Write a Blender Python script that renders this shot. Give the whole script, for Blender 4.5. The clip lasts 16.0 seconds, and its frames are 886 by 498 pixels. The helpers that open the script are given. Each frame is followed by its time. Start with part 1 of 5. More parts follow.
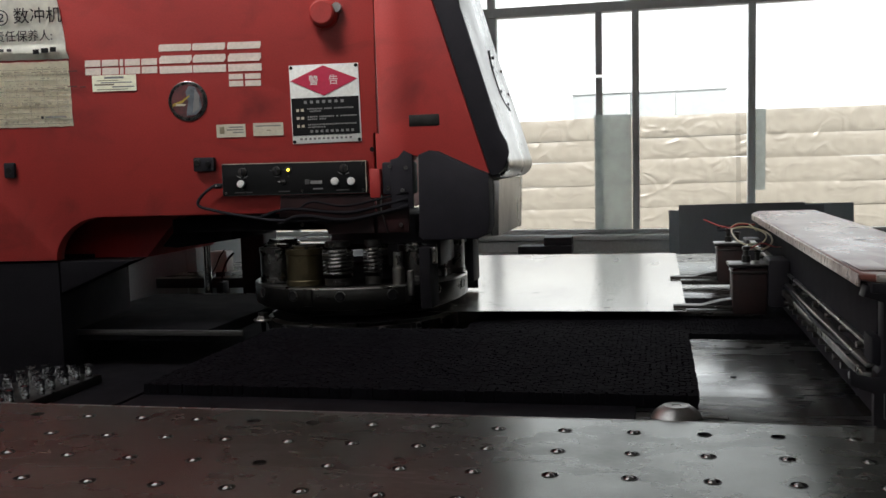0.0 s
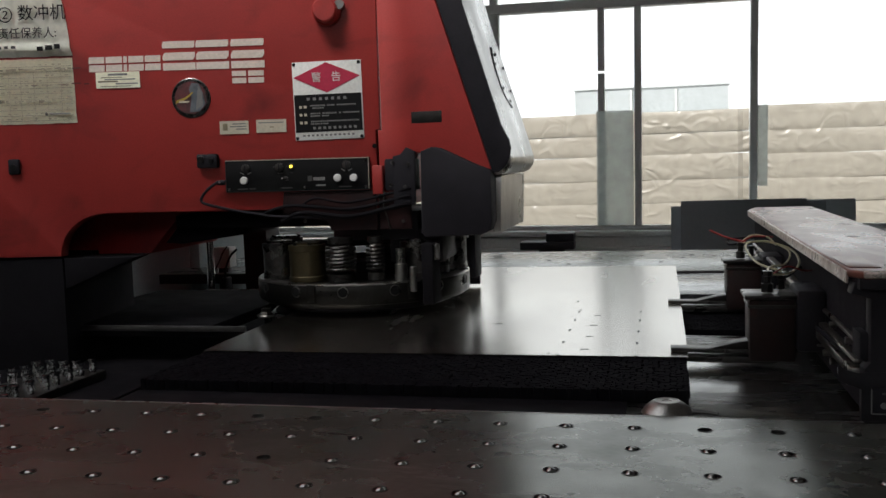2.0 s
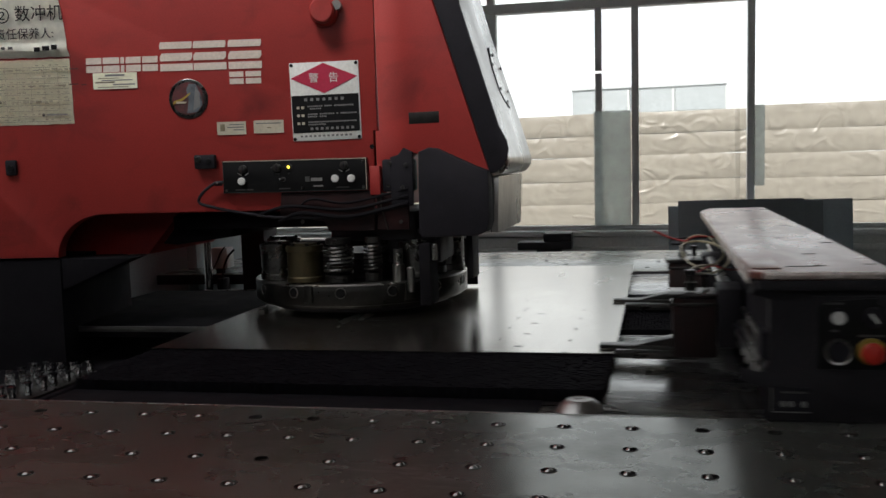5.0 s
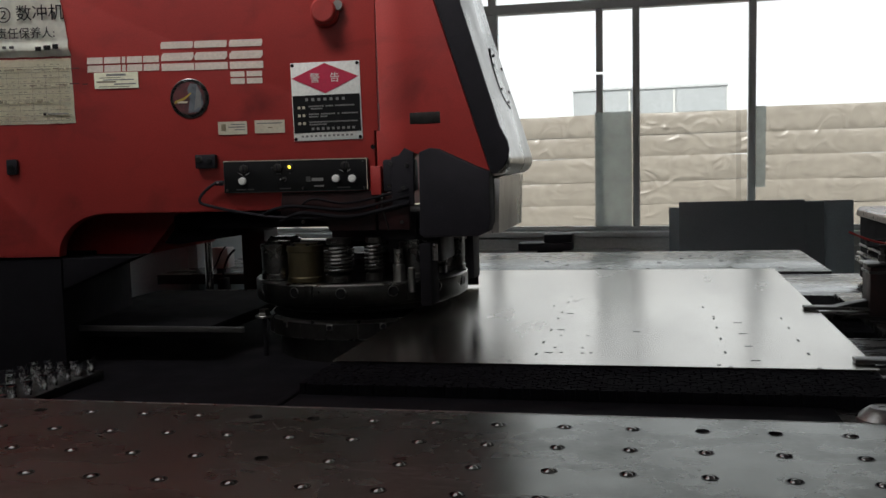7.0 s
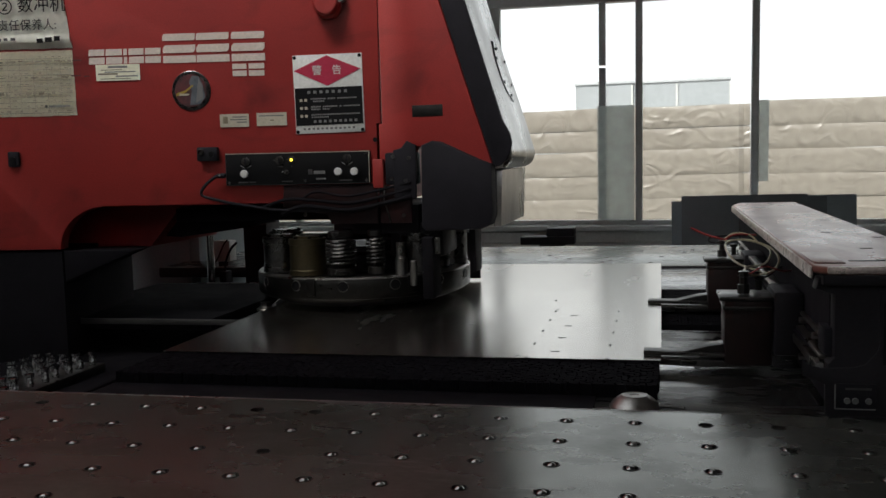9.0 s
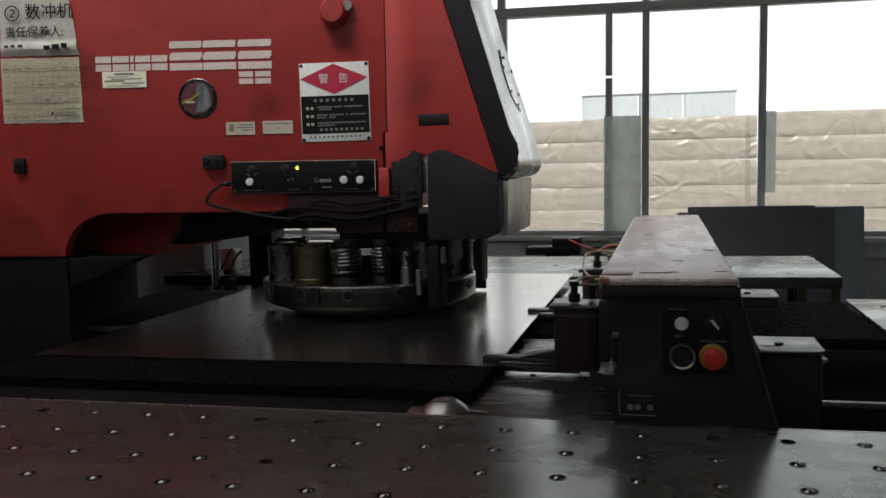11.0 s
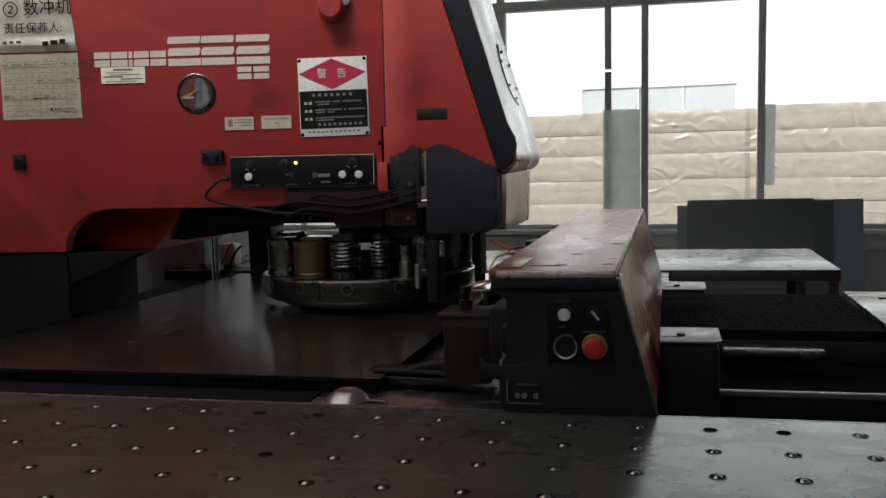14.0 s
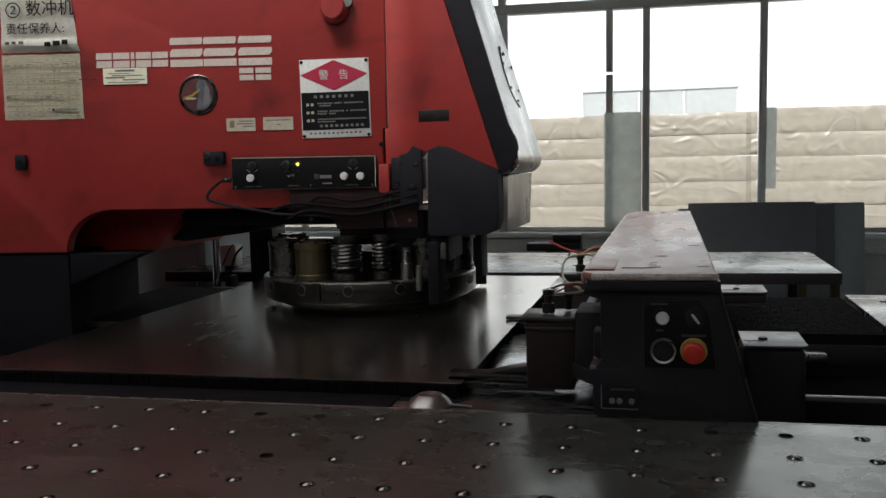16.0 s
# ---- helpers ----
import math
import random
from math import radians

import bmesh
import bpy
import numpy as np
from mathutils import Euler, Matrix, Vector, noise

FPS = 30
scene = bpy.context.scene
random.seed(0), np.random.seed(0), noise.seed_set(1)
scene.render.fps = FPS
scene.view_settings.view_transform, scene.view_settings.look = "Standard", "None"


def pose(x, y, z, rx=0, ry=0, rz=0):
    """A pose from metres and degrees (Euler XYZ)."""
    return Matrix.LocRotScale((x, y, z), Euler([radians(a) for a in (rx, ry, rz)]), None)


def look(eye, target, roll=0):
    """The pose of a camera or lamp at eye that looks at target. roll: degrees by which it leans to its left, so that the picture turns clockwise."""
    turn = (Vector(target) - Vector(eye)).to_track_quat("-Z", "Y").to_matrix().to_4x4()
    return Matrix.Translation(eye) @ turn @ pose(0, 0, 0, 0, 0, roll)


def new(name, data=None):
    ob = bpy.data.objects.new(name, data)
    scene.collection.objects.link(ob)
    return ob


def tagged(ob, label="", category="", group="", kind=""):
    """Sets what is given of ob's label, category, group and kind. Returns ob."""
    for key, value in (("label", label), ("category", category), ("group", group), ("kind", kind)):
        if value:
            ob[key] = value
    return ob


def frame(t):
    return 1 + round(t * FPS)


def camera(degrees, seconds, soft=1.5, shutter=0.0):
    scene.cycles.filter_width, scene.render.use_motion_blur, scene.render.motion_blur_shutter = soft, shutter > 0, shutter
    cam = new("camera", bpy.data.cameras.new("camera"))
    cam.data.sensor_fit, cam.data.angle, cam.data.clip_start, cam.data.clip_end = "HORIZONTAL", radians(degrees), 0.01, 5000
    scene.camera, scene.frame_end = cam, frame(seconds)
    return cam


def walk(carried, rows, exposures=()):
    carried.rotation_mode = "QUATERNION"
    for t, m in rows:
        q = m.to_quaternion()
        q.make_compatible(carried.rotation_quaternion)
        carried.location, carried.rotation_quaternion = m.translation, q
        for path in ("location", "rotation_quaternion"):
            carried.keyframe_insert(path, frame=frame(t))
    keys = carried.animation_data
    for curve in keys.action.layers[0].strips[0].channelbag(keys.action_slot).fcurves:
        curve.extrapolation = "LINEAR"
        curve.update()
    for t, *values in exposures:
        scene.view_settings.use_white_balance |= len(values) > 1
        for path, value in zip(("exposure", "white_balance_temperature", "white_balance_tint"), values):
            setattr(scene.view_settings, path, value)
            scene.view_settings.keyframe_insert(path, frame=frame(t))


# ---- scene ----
cam = camera(51.3, 16.0, shutter=0.5)
PATH = [
    (0, (1.04, -1.348, 1.295), (0.584, 0.591, 1.121), -2.0),
    (0.5, (1.044, -1.352, 1.296), (0.59, 0.588, 1.122), -2.1),
    (1, (1.045, -1.353, 1.296), (0.594, 0.587, 1.117), -2.1),
    (1.5, (1.043, -1.358, 1.297), (0.587, 0.581, 1.117), -2.0),
    (2, (1.042, -1.357, 1.297), (0.581, 0.581, 1.114), -2.0),
    (2.5, (1.043, -1.354, 1.297), (0.585, 0.584, 1.108), -2.1),
    (3, (1.045, -1.356, 1.297), (0.592, 0.583, 1.104), -2.1),
    (3.5, (1.044, -1.356, 1.297), (0.594, 0.584, 1.11), -2.1),
    (4, (1.043, -1.359, 1.298), (0.59, 0.58, 1.116), -2.1),
    (6.5, (1.042, -1.356, 1.299), (0.584, 0.582, 1.113), -2.0),
    (7, (1.042, -1.358, 1.298), (0.585, 0.581, 1.116), -1.9),
    (7.5, (1.041, -1.356, 1.298), (0.585, 0.582, 1.115), -1.9),
    (8, (1.041, -1.355, 1.297), (0.583, 0.583, 1.109), -1.9),
    (8.5, (1.042, -1.353, 1.297), (0.584, 0.584, 1.102), -1.9),
    (9, (1.04, -1.353, 1.296), (0.579, 0.583, 1.101), -1.8),
    (11.5, (1.036, -1.341, 1.294), (0.561, 0.594, 1.122), -1.4),
    (12, (1.037, -1.341, 1.293), (0.558, 0.592, 1.112), -1.4),
    (12.5, (1.036, -1.341, 1.295), (0.559, 0.593, 1.111), -1.3),
    (13, (1.039, -1.344, 1.293), (0.565, 0.59, 1.106), -1.5),
    (13.5, (1.04, -1.346, 1.292), (0.566, 0.588, 1.105), -1.6),
    (14, (1.042, -1.348, 1.294), (0.569, 0.586, 1.108), -1.7),
    (14.5, (1.041, -1.352, 1.294), (0.567, 0.582, 1.108), -1.6),
    (15, (1.04, -1.352, 1.293), (0.563, 0.581, 1.107), -1.7),
    (15.5, (1.04, -1.352, 1.295), (0.566, 0.582, 1.115), -1.6),
    (16, (1.04, -1.348, 1.293), (0.566, 0.586, 1.112), -1.5),
]
EXPOSURES = [(0, 0.9), (0.5, 0.64), (1.5, 0.59), (3.5, 0.55), (4.2, 0.55), (6.3, 0.55), (6.6, 0.5), (7, 0.3), (9, 0.3), (11, 0.5), (12.5, 0.65), (16, 0.62)]
walk(cam, [(t, look(eye, target, roll)) for t, eye, target, roll in PATH], EXPOSURES)

# ---- light ----
world = bpy.data.worlds.new("sky")
scene.world = world
world.use_nodes = True
wn, wl = world.node_tree.nodes, world.node_tree.links
sky = wn.new("ShaderNodeTexSky")
sky.sky_type = "NISHITA"
sky.sun_disc = False
sky.sun_elevation, sky.sun_rotation = radians(50), radians(197)
sky.dust_density = 4.0
sky_mix = wn.new("ShaderNodeMix")
sky_mix.data_type = "RGBA"
sky_mix.inputs[0].default_value = 0.82
sky_mix.inputs[7].default_value = (8.8, 8.95, 9.15, 1)
wl.new(sky.outputs[0], sky_mix.inputs[6])
wl.new(sky_mix.outputs[2], wn["Background"].inputs[0])
wn["Background"].inputs[1].default_value = 0.14

sun_data = bpy.data.lights.new("sun", "SUN")
sun_data.energy, sun_data.angle, sun_data.color = 2.0, radians(22), (1.0, 0.97, 0.94)
sun = new("sun", sun_data)
sun.matrix_world = look((-3, -10, 12.5), (0, 0, 0))


# ---- materials ----
def material(name, base, rough=0.5, metal=0.0, dark=None, scale=6.0, amount=0.6, grain=120.0, bump=0.05,
             rough_var=0.12, stain=None, stain_scale=2.5, stain_lo=0.55, stain_hi=0.75, stretch=(1, 1, 1), spec=0.5,
             coat=0.0, random_tint=0.0):
    m = bpy.data.materials.new(name)
    m.use_nodes = True
    n, l = m.node_tree.nodes, m.node_tree.links
    b = n["Principled BSDF"]
    co = n.new("ShaderNodeTexCoord")
    mp = n.new("ShaderNodeMapping")
    mp.inputs["Scale"].default_value = stretch
    l.new(co.outputs["Object"], mp.inputs[0])
    big = n.new("ShaderNodeTexNoise")
    big.inputs["Scale"].default_value, big.inputs["Detail"].default_value = scale, 6
    big.inputs["Roughness"].default_value = 0.62
    fine = n.new("ShaderNodeTexNoise")
    fine.inputs["Scale"].default_value, fine.inputs["Detail"].default_value = grain, 3
    for t in (big, fine):
        l.new(mp.outputs[0], t.inputs["Vector"])
    dark = dark or tuple(c * 0.6 for c in base)
    ramp = n.new("ShaderNodeMapRange")
    ramp.inputs["From Min"].default_value, ramp.inputs["From Max"].default_value = 0.32, 0.68
    ramp.inputs["To Max"].default_value = amount
    l.new(big.outputs[0], ramp.inputs[0])
    mix = n.new("ShaderNodeMix")
    mix.data_type = "RGBA"
    mix.inputs[6].default_value, mix.inputs[7].default_value = (*base, 1), (*dark, 1)
    l.new(ramp.outputs[0], mix.inputs[0])
    out = mix.outputs[2]
    mix2 = n.new("ShaderNodeMix")
    mix2.data_type, mix2.blend_type = "RGBA", "MULTIPLY"
    mix2.inputs[0].default_value = 0.35
    l.new(out, mix2.inputs[6])
    l.new(fine.outputs[0], mix2.inputs[7])
    gain = n.new("ShaderNodeMix")
    gain.data_type, gain.blend_type = "RGBA", "MULTIPLY"
    gain.inputs[0].default_value = 1.0
    gain.inputs[7].default_value = (1.2, 1.2, 1.2, 1)
    l.new(mix2.outputs[2], gain.inputs[6])
    out = gain.outputs[2]
    if stain:
        st = n.new("ShaderNodeTexNoise")
        st.inputs["Scale"].default_value, st.inputs["Detail"].default_value = stain_scale, 8
        st.inputs["Distortion"].default_value = 0.6
        l.new(mp.outputs[0], st.inputs["Vector"])
        sr = n.new("ShaderNodeMapRange")
        sr.inputs["From Min"].default_value, sr.inputs["From Max"].default_value = stain_lo, stain_hi
        l.new(st.outputs[0], sr.inputs[0])
        sm = n.new("ShaderNodeMix")
        sm.data_type = "RGBA"
        sm.inputs[7].default_value = (*stain, 1)
        l.new(sr.outputs[0], sm.inputs[0])
        l.new(out, sm.inputs[6])
        out = sm.outputs[2]
    if random_tint:
        oi = n.new("ShaderNodeObjectInfo")
        rr = n.new("ShaderNodeMapRange")
        rr.inputs["To Min"].default_value, rr.inputs["To Max"].default_value = 1 - random_tint, 1 + random_tint
        l.new(oi.outputs["Random"], rr.inputs[0])
        rm = n.new("ShaderNodeVectorMath")
        rm.operation = "SCALE"
        l.new(out, rm.inputs[0])
        l.new(rr.outputs[0], rm.inputs["Scale"])
        out = rm.outputs[0]
    l.new(out, b.inputs["Base Color"])
    rmap = n.new("ShaderNodeMapRange")
    rmap.inputs["From Min"].default_value, rmap.inputs["From Max"].default_value = 0.3, 0.7
    rmap.inputs["To Min"].default_value = max(0.02, rough - rough_var)
    rmap.inputs["To Max"].default_value = min(1.0, rough + rough_var)
    l.new(big.outputs[0], rmap.inputs[0])
    l.new(rmap.outputs[0], b.inputs["Roughness"])
    b.inputs["Metallic"].default_value = metal
    b.inputs["Specular IOR Level"].default_value = spec
    b.inputs["Coat Weight"].default_value = coat
    if bump:
        bp = n.new("ShaderNodeBump")
        bp.inputs["Strength"].default_value, bp.inputs["Distance"].default_value = bump, 0.002
        l.new(fine.outputs[0], bp.inputs["Height"])
        l.new(bp.outputs[0], b.inputs["Normal"])
    return m


def smudged(m, color, scale, lo, hi, stretch):
    """Adds streaky oil smudges to a material's base colour and a little gloss to them."""
    n, l = m.node_tree.nodes, m.node_tree.links
    b = n["Principled BSDF"]
    co, mp, nz, rm, mx = (n.new(k) for k in ("ShaderNodeTexCoord", "ShaderNodeMapping", "ShaderNodeTexNoise", "ShaderNodeMapRange", "ShaderNodeMix"))
    mp.inputs["Scale"].default_value = stretch
    nz.inputs["Scale"].default_value, nz.inputs["Detail"].default_value, nz.inputs["Distortion"].default_value = scale, 9, 1.2
    nz.inputs["Roughness"].default_value = 0.7
    rm.inputs["From Min"].default_value, rm.inputs["From Max"].default_value, rm.inputs["To Max"].default_value = lo, hi, 0.75
    mx.data_type = "RGBA"
    mx.inputs[7].default_value = (*color, 1)
    l.new(co.outputs["Object"], mp.inputs[0])
    l.new(mp.outputs[0], nz.inputs["Vector"])
    l.new(nz.outputs[0], rm.inputs[0])
    l.new(rm.outputs[0], mx.inputs[0])
    l.new(b.inputs["Base Color"].links[0].from_socket, mx.inputs[6])
    l.new(mx.outputs[2], b.inputs["Base Color"])
    return m


def glow(name, color, strength):
    m = bpy.data.materials.new(name)
    m.use_nodes = True
    b = m.node_tree.nodes["Principled BSDF"]
    b.inputs["Base Color"].default_value = (*color, 1)
    b.inputs["Emission Color"].default_value = (*color, 1)
    b.inputs["Emission Strength"].default_value = strength
    return m


def glass(name, tint, rough=0.02):
    m = bpy.data.materials.new(name)
    m.use_nodes = True
    n, l = m.node_tree.nodes, m.node_tree.links
    n.remove(n["Principled BSDF"])
    tr, gl, mx = n.new("ShaderNodeBsdfTransparent"), n.new("ShaderNodeBsdfGlossy"), n.new("ShaderNodeMixShader")
    tr.inputs[0].default_value = (*tint, 1)
    gl.inputs["Roughness"].default_value = rough
    fr = n.new("ShaderNodeFresnel")
    fr.inputs[0].default_value = 1.3
    l.new(fr.outputs[0], mx.inputs[0])
    l.new(tr.outputs[0], mx.inputs[1])
    l.new(gl.outputs[0], mx.inputs[2])
    l.new(mx.outputs[0], n["Material Output"].inputs[0])
    return m


RED = material("red_enamel", (0.43, 0.042, 0.036), 0.42, 0, (0.31, 0.028, 0.026), 2.2, 0.9, 260, 0.03, 0.08,
               (0.13, 0.018, 0.018), 6, 0.54, 0.84)
smudged(RED, (0.20, 0.024, 0.024), 5.0, 0.56, 0.80, (0.7, 1, 1.6))
# the same red darkened: shade behind the side plate put into the colour
RED_SHADED = material("red_enamel_shaded", (0.34, 0.026, 0.022), 0.5, 0, (0.2, 0.016, 0.015), 4, 0.9, 200, 0.05)
BLACK = material("black_enamel", (0.028, 0.026, 0.030), 0.5, 0, (0.021, 0.020, 0.024), 8, 0.8, 200, 0.06, 0.12,
                 (0.040, 0.037, 0.037), 7, 0.66, 0.85, spec=0.16)
RUBBER = material("black_rubber", (0.022, 0.021, 0.026), 0.62, 0, (0.015, 0.014, 0.018), 10, 0.7, 300, 0.12, spec=0.16)
BRISTLE = material("black_bristle", (0.011, 0.0105, 0.0128), 0.9, 0, (0.009, 0.0086, 0.0105), 30, 0.8, 300, 0.1, spec=0.02)
# deeper black than the enamel, for column, bed and throat parts
DEEP_BLACK = material("deep_black_paint", (0.013, 0.0122, 0.0145), 0.8, 0, (0.010, 0.0095, 0.0115), 9, 0.8, 200, 0.06, 0.1, (0.022, 0.02, 0.021), 6, 0.62, 0.82, spec=0.06)
TABLE = material("worn_table_steel", (0.204, 0.212, 0.190), 0.27, 0.62, (0.094, 0.099, 0.087), 4.5, 1.0, 90, 0.04, 0.08,
                 (0.074, 0.070, 0.056), 2.6, 0.46, 0.8, (1, 1.3, 1), spec=0.3)
smudged(TABLE, (0.30, 0.31, 0.285), 5.5, 0.60, 0.74, (0.5, 2.2, 1))
PLATE = material("oily_plate_steel", (0.245, 0.245, 0.238), 0.25, 0.9, (0.14, 0.139, 0.136), 5, 1.0, 110, 0.05, 0.12,
                 (0.42, 0.415, 0.40), 7, 0.58, 0.74, (1, 2.6, 1))
SHEET = material("sheet_metal", (0.488, 0.455, 0.413), 0.24, 1.0, (0.41, 0.388, 0.36), 4, 0.9, 500, 0.008, 0.045,
                 stretch=(1, 0.25, 1))
PITCHED = material("oil_blackened_steel", (0.05, 0.048, 0.046), 0.42, 0.8, (0.02, 0.019, 0.018), 16, 0.9, 200, 0.06, 0.12)
DULL = material("dull_spring_steel", (0.2, 0.195, 0.185), 0.3, 1.0, (0.08, 0.078, 0.074), 30, 0.9, 200, 0.04, 0.1)
LID = material("scuffed_lid_steel", (0.13, 0.127, 0.124), 0.34, 0.7, (0.08, 0.078, 0.076), 12, 0.9, 160, 0.05, 0.12)
RING = material("turret_steel", (0.04, 0.039, 0.036), 0.36, 0.9, (0.026, 0.025, 0.023), 22, 0.9, 200, 0.06, 0.12, (0.09, 0.086, 0.08), 14, 0.62, 0.78)
STEEL = material("machined_steel", (0.42, 0.41, 0.39), 0.32, 1.0, (0.22, 0.21, 0.2), 14, 0.9, 240, 0.04, 0.12)
DARK_STEEL = material("oiled_dark_steel", (0.085, 0.082, 0.078), 0.36, 0.9, (0.04, 0.038, 0.036), 16, 0.9, 200, 0.06,
                      0.14, (0.03, 0.026, 0.022), 9, 0.55, 0.75)
STAINLESS = material("brushed_stainless", (0.53, 0.515, 0.495), 0.3, 1.0, (0.30, 0.285, 0.272), 4.5, 1.0, 160, 0.03, 0.1,
                     stretch=(3, 1, 0.5))
BALL = material("bearing_steel", (0.34, 0.34, 0.33), 0.2, 1.0, (0.2, 0.2, 0.19), 60, 0.8, 200, 0.02, 0.06)
CHROME = material("chrome", (0.75, 0.75, 0.75), 0.14, 1.0, (0.6, 0.6, 0.6), 20, 0.5, 200, 0.02, 0.05)
BRASS = material("tarnished_brass", (0.13, 0.104, 0.057), 0.42, 0.9, (0.09, 0.075, 0.045), 18, 0.9, 200, 0.05)
BEAM_RED = material("worn_beam_enamel", (0.31, 0.135, 0.10), 0.30, 0.0, (0.20, 0.075, 0.056), 5, 1.0, 140, 0.05, 0.08,
                    (0.36, 0.22, 0.18), 7, 0.58, 0.72, (1.6, 0.7, 1), spec=0.5)
# bare worn edge, lightened to carry the glint of the windows
EDGE = material("bare_edge_with_glint", (0.8, 0.73, 0.68), 0.32, 0.4, (0.36, 0.27, 0.24), 30, 1.0, 200, 0.05, 0.1)
BEAM_SIDE = material("glossy_beam_enamel", (0.36, 0.062, 0.048), 0.24, 0.0, (0.23, 0.034, 0.028), 5, 1.0, 140, 0.03, 0.06,
                     (0.34, 0.2, 0.17), 9, 0.60, 0.68, (1, 1.6, 0.8), spec=0.4)
CLAMP = material("worn_clamp_casting", (0.042, 0.024, 0.023), 0.5, 0.2, (0.025, 0.022, 0.022), 18, 0.9, 180, 0.12, 0.12,
                 (0.07, 0.022, 0.018), 12, 0.6, 0.8, spec=0.2)
# blackish red, far darker than the side plate
BLACK_RED = material("blackish_red", (0.034, 0.010, 0.010), 0.55, 0, (0.011, 0.008, 0.009), 9, 1.0, 120, 0.08, 0.12, spec=0.2)
PAPER = material("yellowed_paper", (0.90, 0.88, 0.70), 0.7, 0, (0.82, 0.79, 0.60), 9, 0.7, 90, 0.06, 0.05,
                 (0.56, 0.49, 0.32), 10, 0.62, 0.9, (1, 1, 2))
FILM_PAPER = material("laminated_paper", (0.90, 0.92, 0.83), 0.3, 0, (0.84, 0.86, 0.75), 5, 0.6, 60, 0.03)
STICKER = material("cream_sticker", (0.6, 0.55, 0.44), 0.55, 0, (0.48, 0.42, 0.32), 20, 0.8, 200, 0.05)
LOGO = material("cream_logo_film", (0.72, 0.63, 0.56), 0.45, 0, (0.62, 0.5, 0.42), 12, 0.6, 200, 0.03)
WHITE = material("white_enamel", (0.76, 0.77, 0.74), 0.4, 0, (0.66, 0.67, 0.63), 10, 0.5, 200, 0.02)
CRIMSON = material("crimson_print", (0.5, 0.025, 0.07), 0.42, 0, (0.42, 0.02, 0.06), 10, 0.5, 200, 0.02)
MATTE = material("matt_black_paint", (0.028, 0.026, 0.031), 0.8, 0, (0.019, 0.018, 0.022), 12, 0.8, 200, 0.08, 0.08, spec=0.05)
INK = material("black_print", (0.008, 0.008, 0.009), 0.45, 0, (0.006, 0.006, 0.006), 10, 0.5, 200, 0.02, spec=0.18)
GREY_PRINT = material("grey_print", (0.22, 0.22, 0.215), 0.5, 0, (0.14, 0.14, 0.14), 30, 0.6, 200, 0.02)
DIM_PRINT = material("dim_print", (0.07, 0.07, 0.07), 0.5, 0, (0.04, 0.04, 0.04), 30, 0.6, 200, 0.02)
BROWN_PRINT = material("brown_stain", (0.17, 0.14, 0.09), 0.6, 0, (0.34, 0.3, 0.2), 40, 1.0, 200, 0.02)
FADED_PRINT = material("faded_print", (0.42, 0.38, 0.27), 0.6, 0, (0.5, 0.46, 0.33), 40, 1.0, 200, 0.02)
SMEAR = material("oily_smear", (0.06, 0.024, 0.022), 0.5, 0, (0.12, 0.03, 0.028), 60, 1.0, 200, 0.02)
BLUE_PRINT = material("grey_blue_print", (0.17, 0.19, 0.21), 0.35, 0, (0.05, 0.06, 0.075), 45, 1.0, 200, 0.02)
EMBLEM_RED = material("faded_emblem_red", (0.16, 0.04, 0.045), 0.35, 0, (0.05, 0.03, 0.03), 40, 1.0, 200, 0.02)
BUTTON_WHITE = material("white_button", (0.78, 0.78, 0.76), 0.35, 0, (0.7, 0.7, 0.68), 20, 0.4, 200, 0.02)
BUTTON_RED = material("red_button", (0.62, 0.03, 0.02), 0.35, 0, (0.5, 0.02, 0.015), 20, 0.5, 200, 0.02)
YELLOW = material("yellow_ring", (0.42, 0.30, 0.05), 0.45, 0, (0.3, 0.2, 0.03), 20, 0.5, 200, 0.02)
HOSE_CREAM = material("cream_hose", (0.45, 0.41, 0.26), 0.4, 0, (0.42, 0.38, 0.25), 20, 0.6, 200, 0.02)
HOSE_RED = material("red_lever_grip", (0.36, 0.03, 0.03), 0.4, 0, (0.25, 0.02, 0.02), 20, 0.6, 200, 0.02)
ALU = material("grey_window_alloy", (0.66, 0.67, 0.66), 0.5, 0.0, (0.54, 0.55, 0.54), 5, 0.7, 150, 0.03)
WALL = material("painted_plaster", (0.55, 0.56, 0.54), 0.85, 0, (0.45, 0.46, 0.44), 1.2, 0.8, 60, 0.15, 0.05,
                (0.34, 0.33, 0.3), 2, 0.6, 0.85)
CEIL = material("ceiling_paint", (0.6, 0.6, 0.58), 0.9, 0, (0.5, 0.5, 0.49), 1, 0.6, 60, 0.1)
FLOOR = material("workshop_concrete", (0.2, 0.195, 0.18), 0.6, 0, (0.12, 0.118, 0.11), 1.5, 0.9, 40, 0.2, 0.15)
GREEN_GREY = material("grey_green_sheet", (0.30, 0.355, 0.38), 0.45, 0.0, (0.24, 0.285, 0.305), 2.5, 0.8, 160, 0.03,
                      0.1, (0.16, 0.12, 0.1), 4, 0.68, 0.85)
GREEN_DARK = material("dark_green_sheet", (0.148, 0.172, 0.182), 0.42, 0.0, (0.118, 0.137, 0.147), 2.5, 0.8, 160, 0.03, 0.1, (0.24, 0.14, 0.12), 5, 0.68, 0.85)
YARD = material("yard_concrete", (0.5, 0.49, 0.46), 0.85, 0, (0.4, 0.39, 0.37), 0.4, 0.8, 20, 0.2)
FAR_WALL = material("far_building_paint", (0.60, 0.62, 0.63), 0.8, 0, (0.56, 0.58, 0.59), 0.3, 0.6, 8, 0.05)
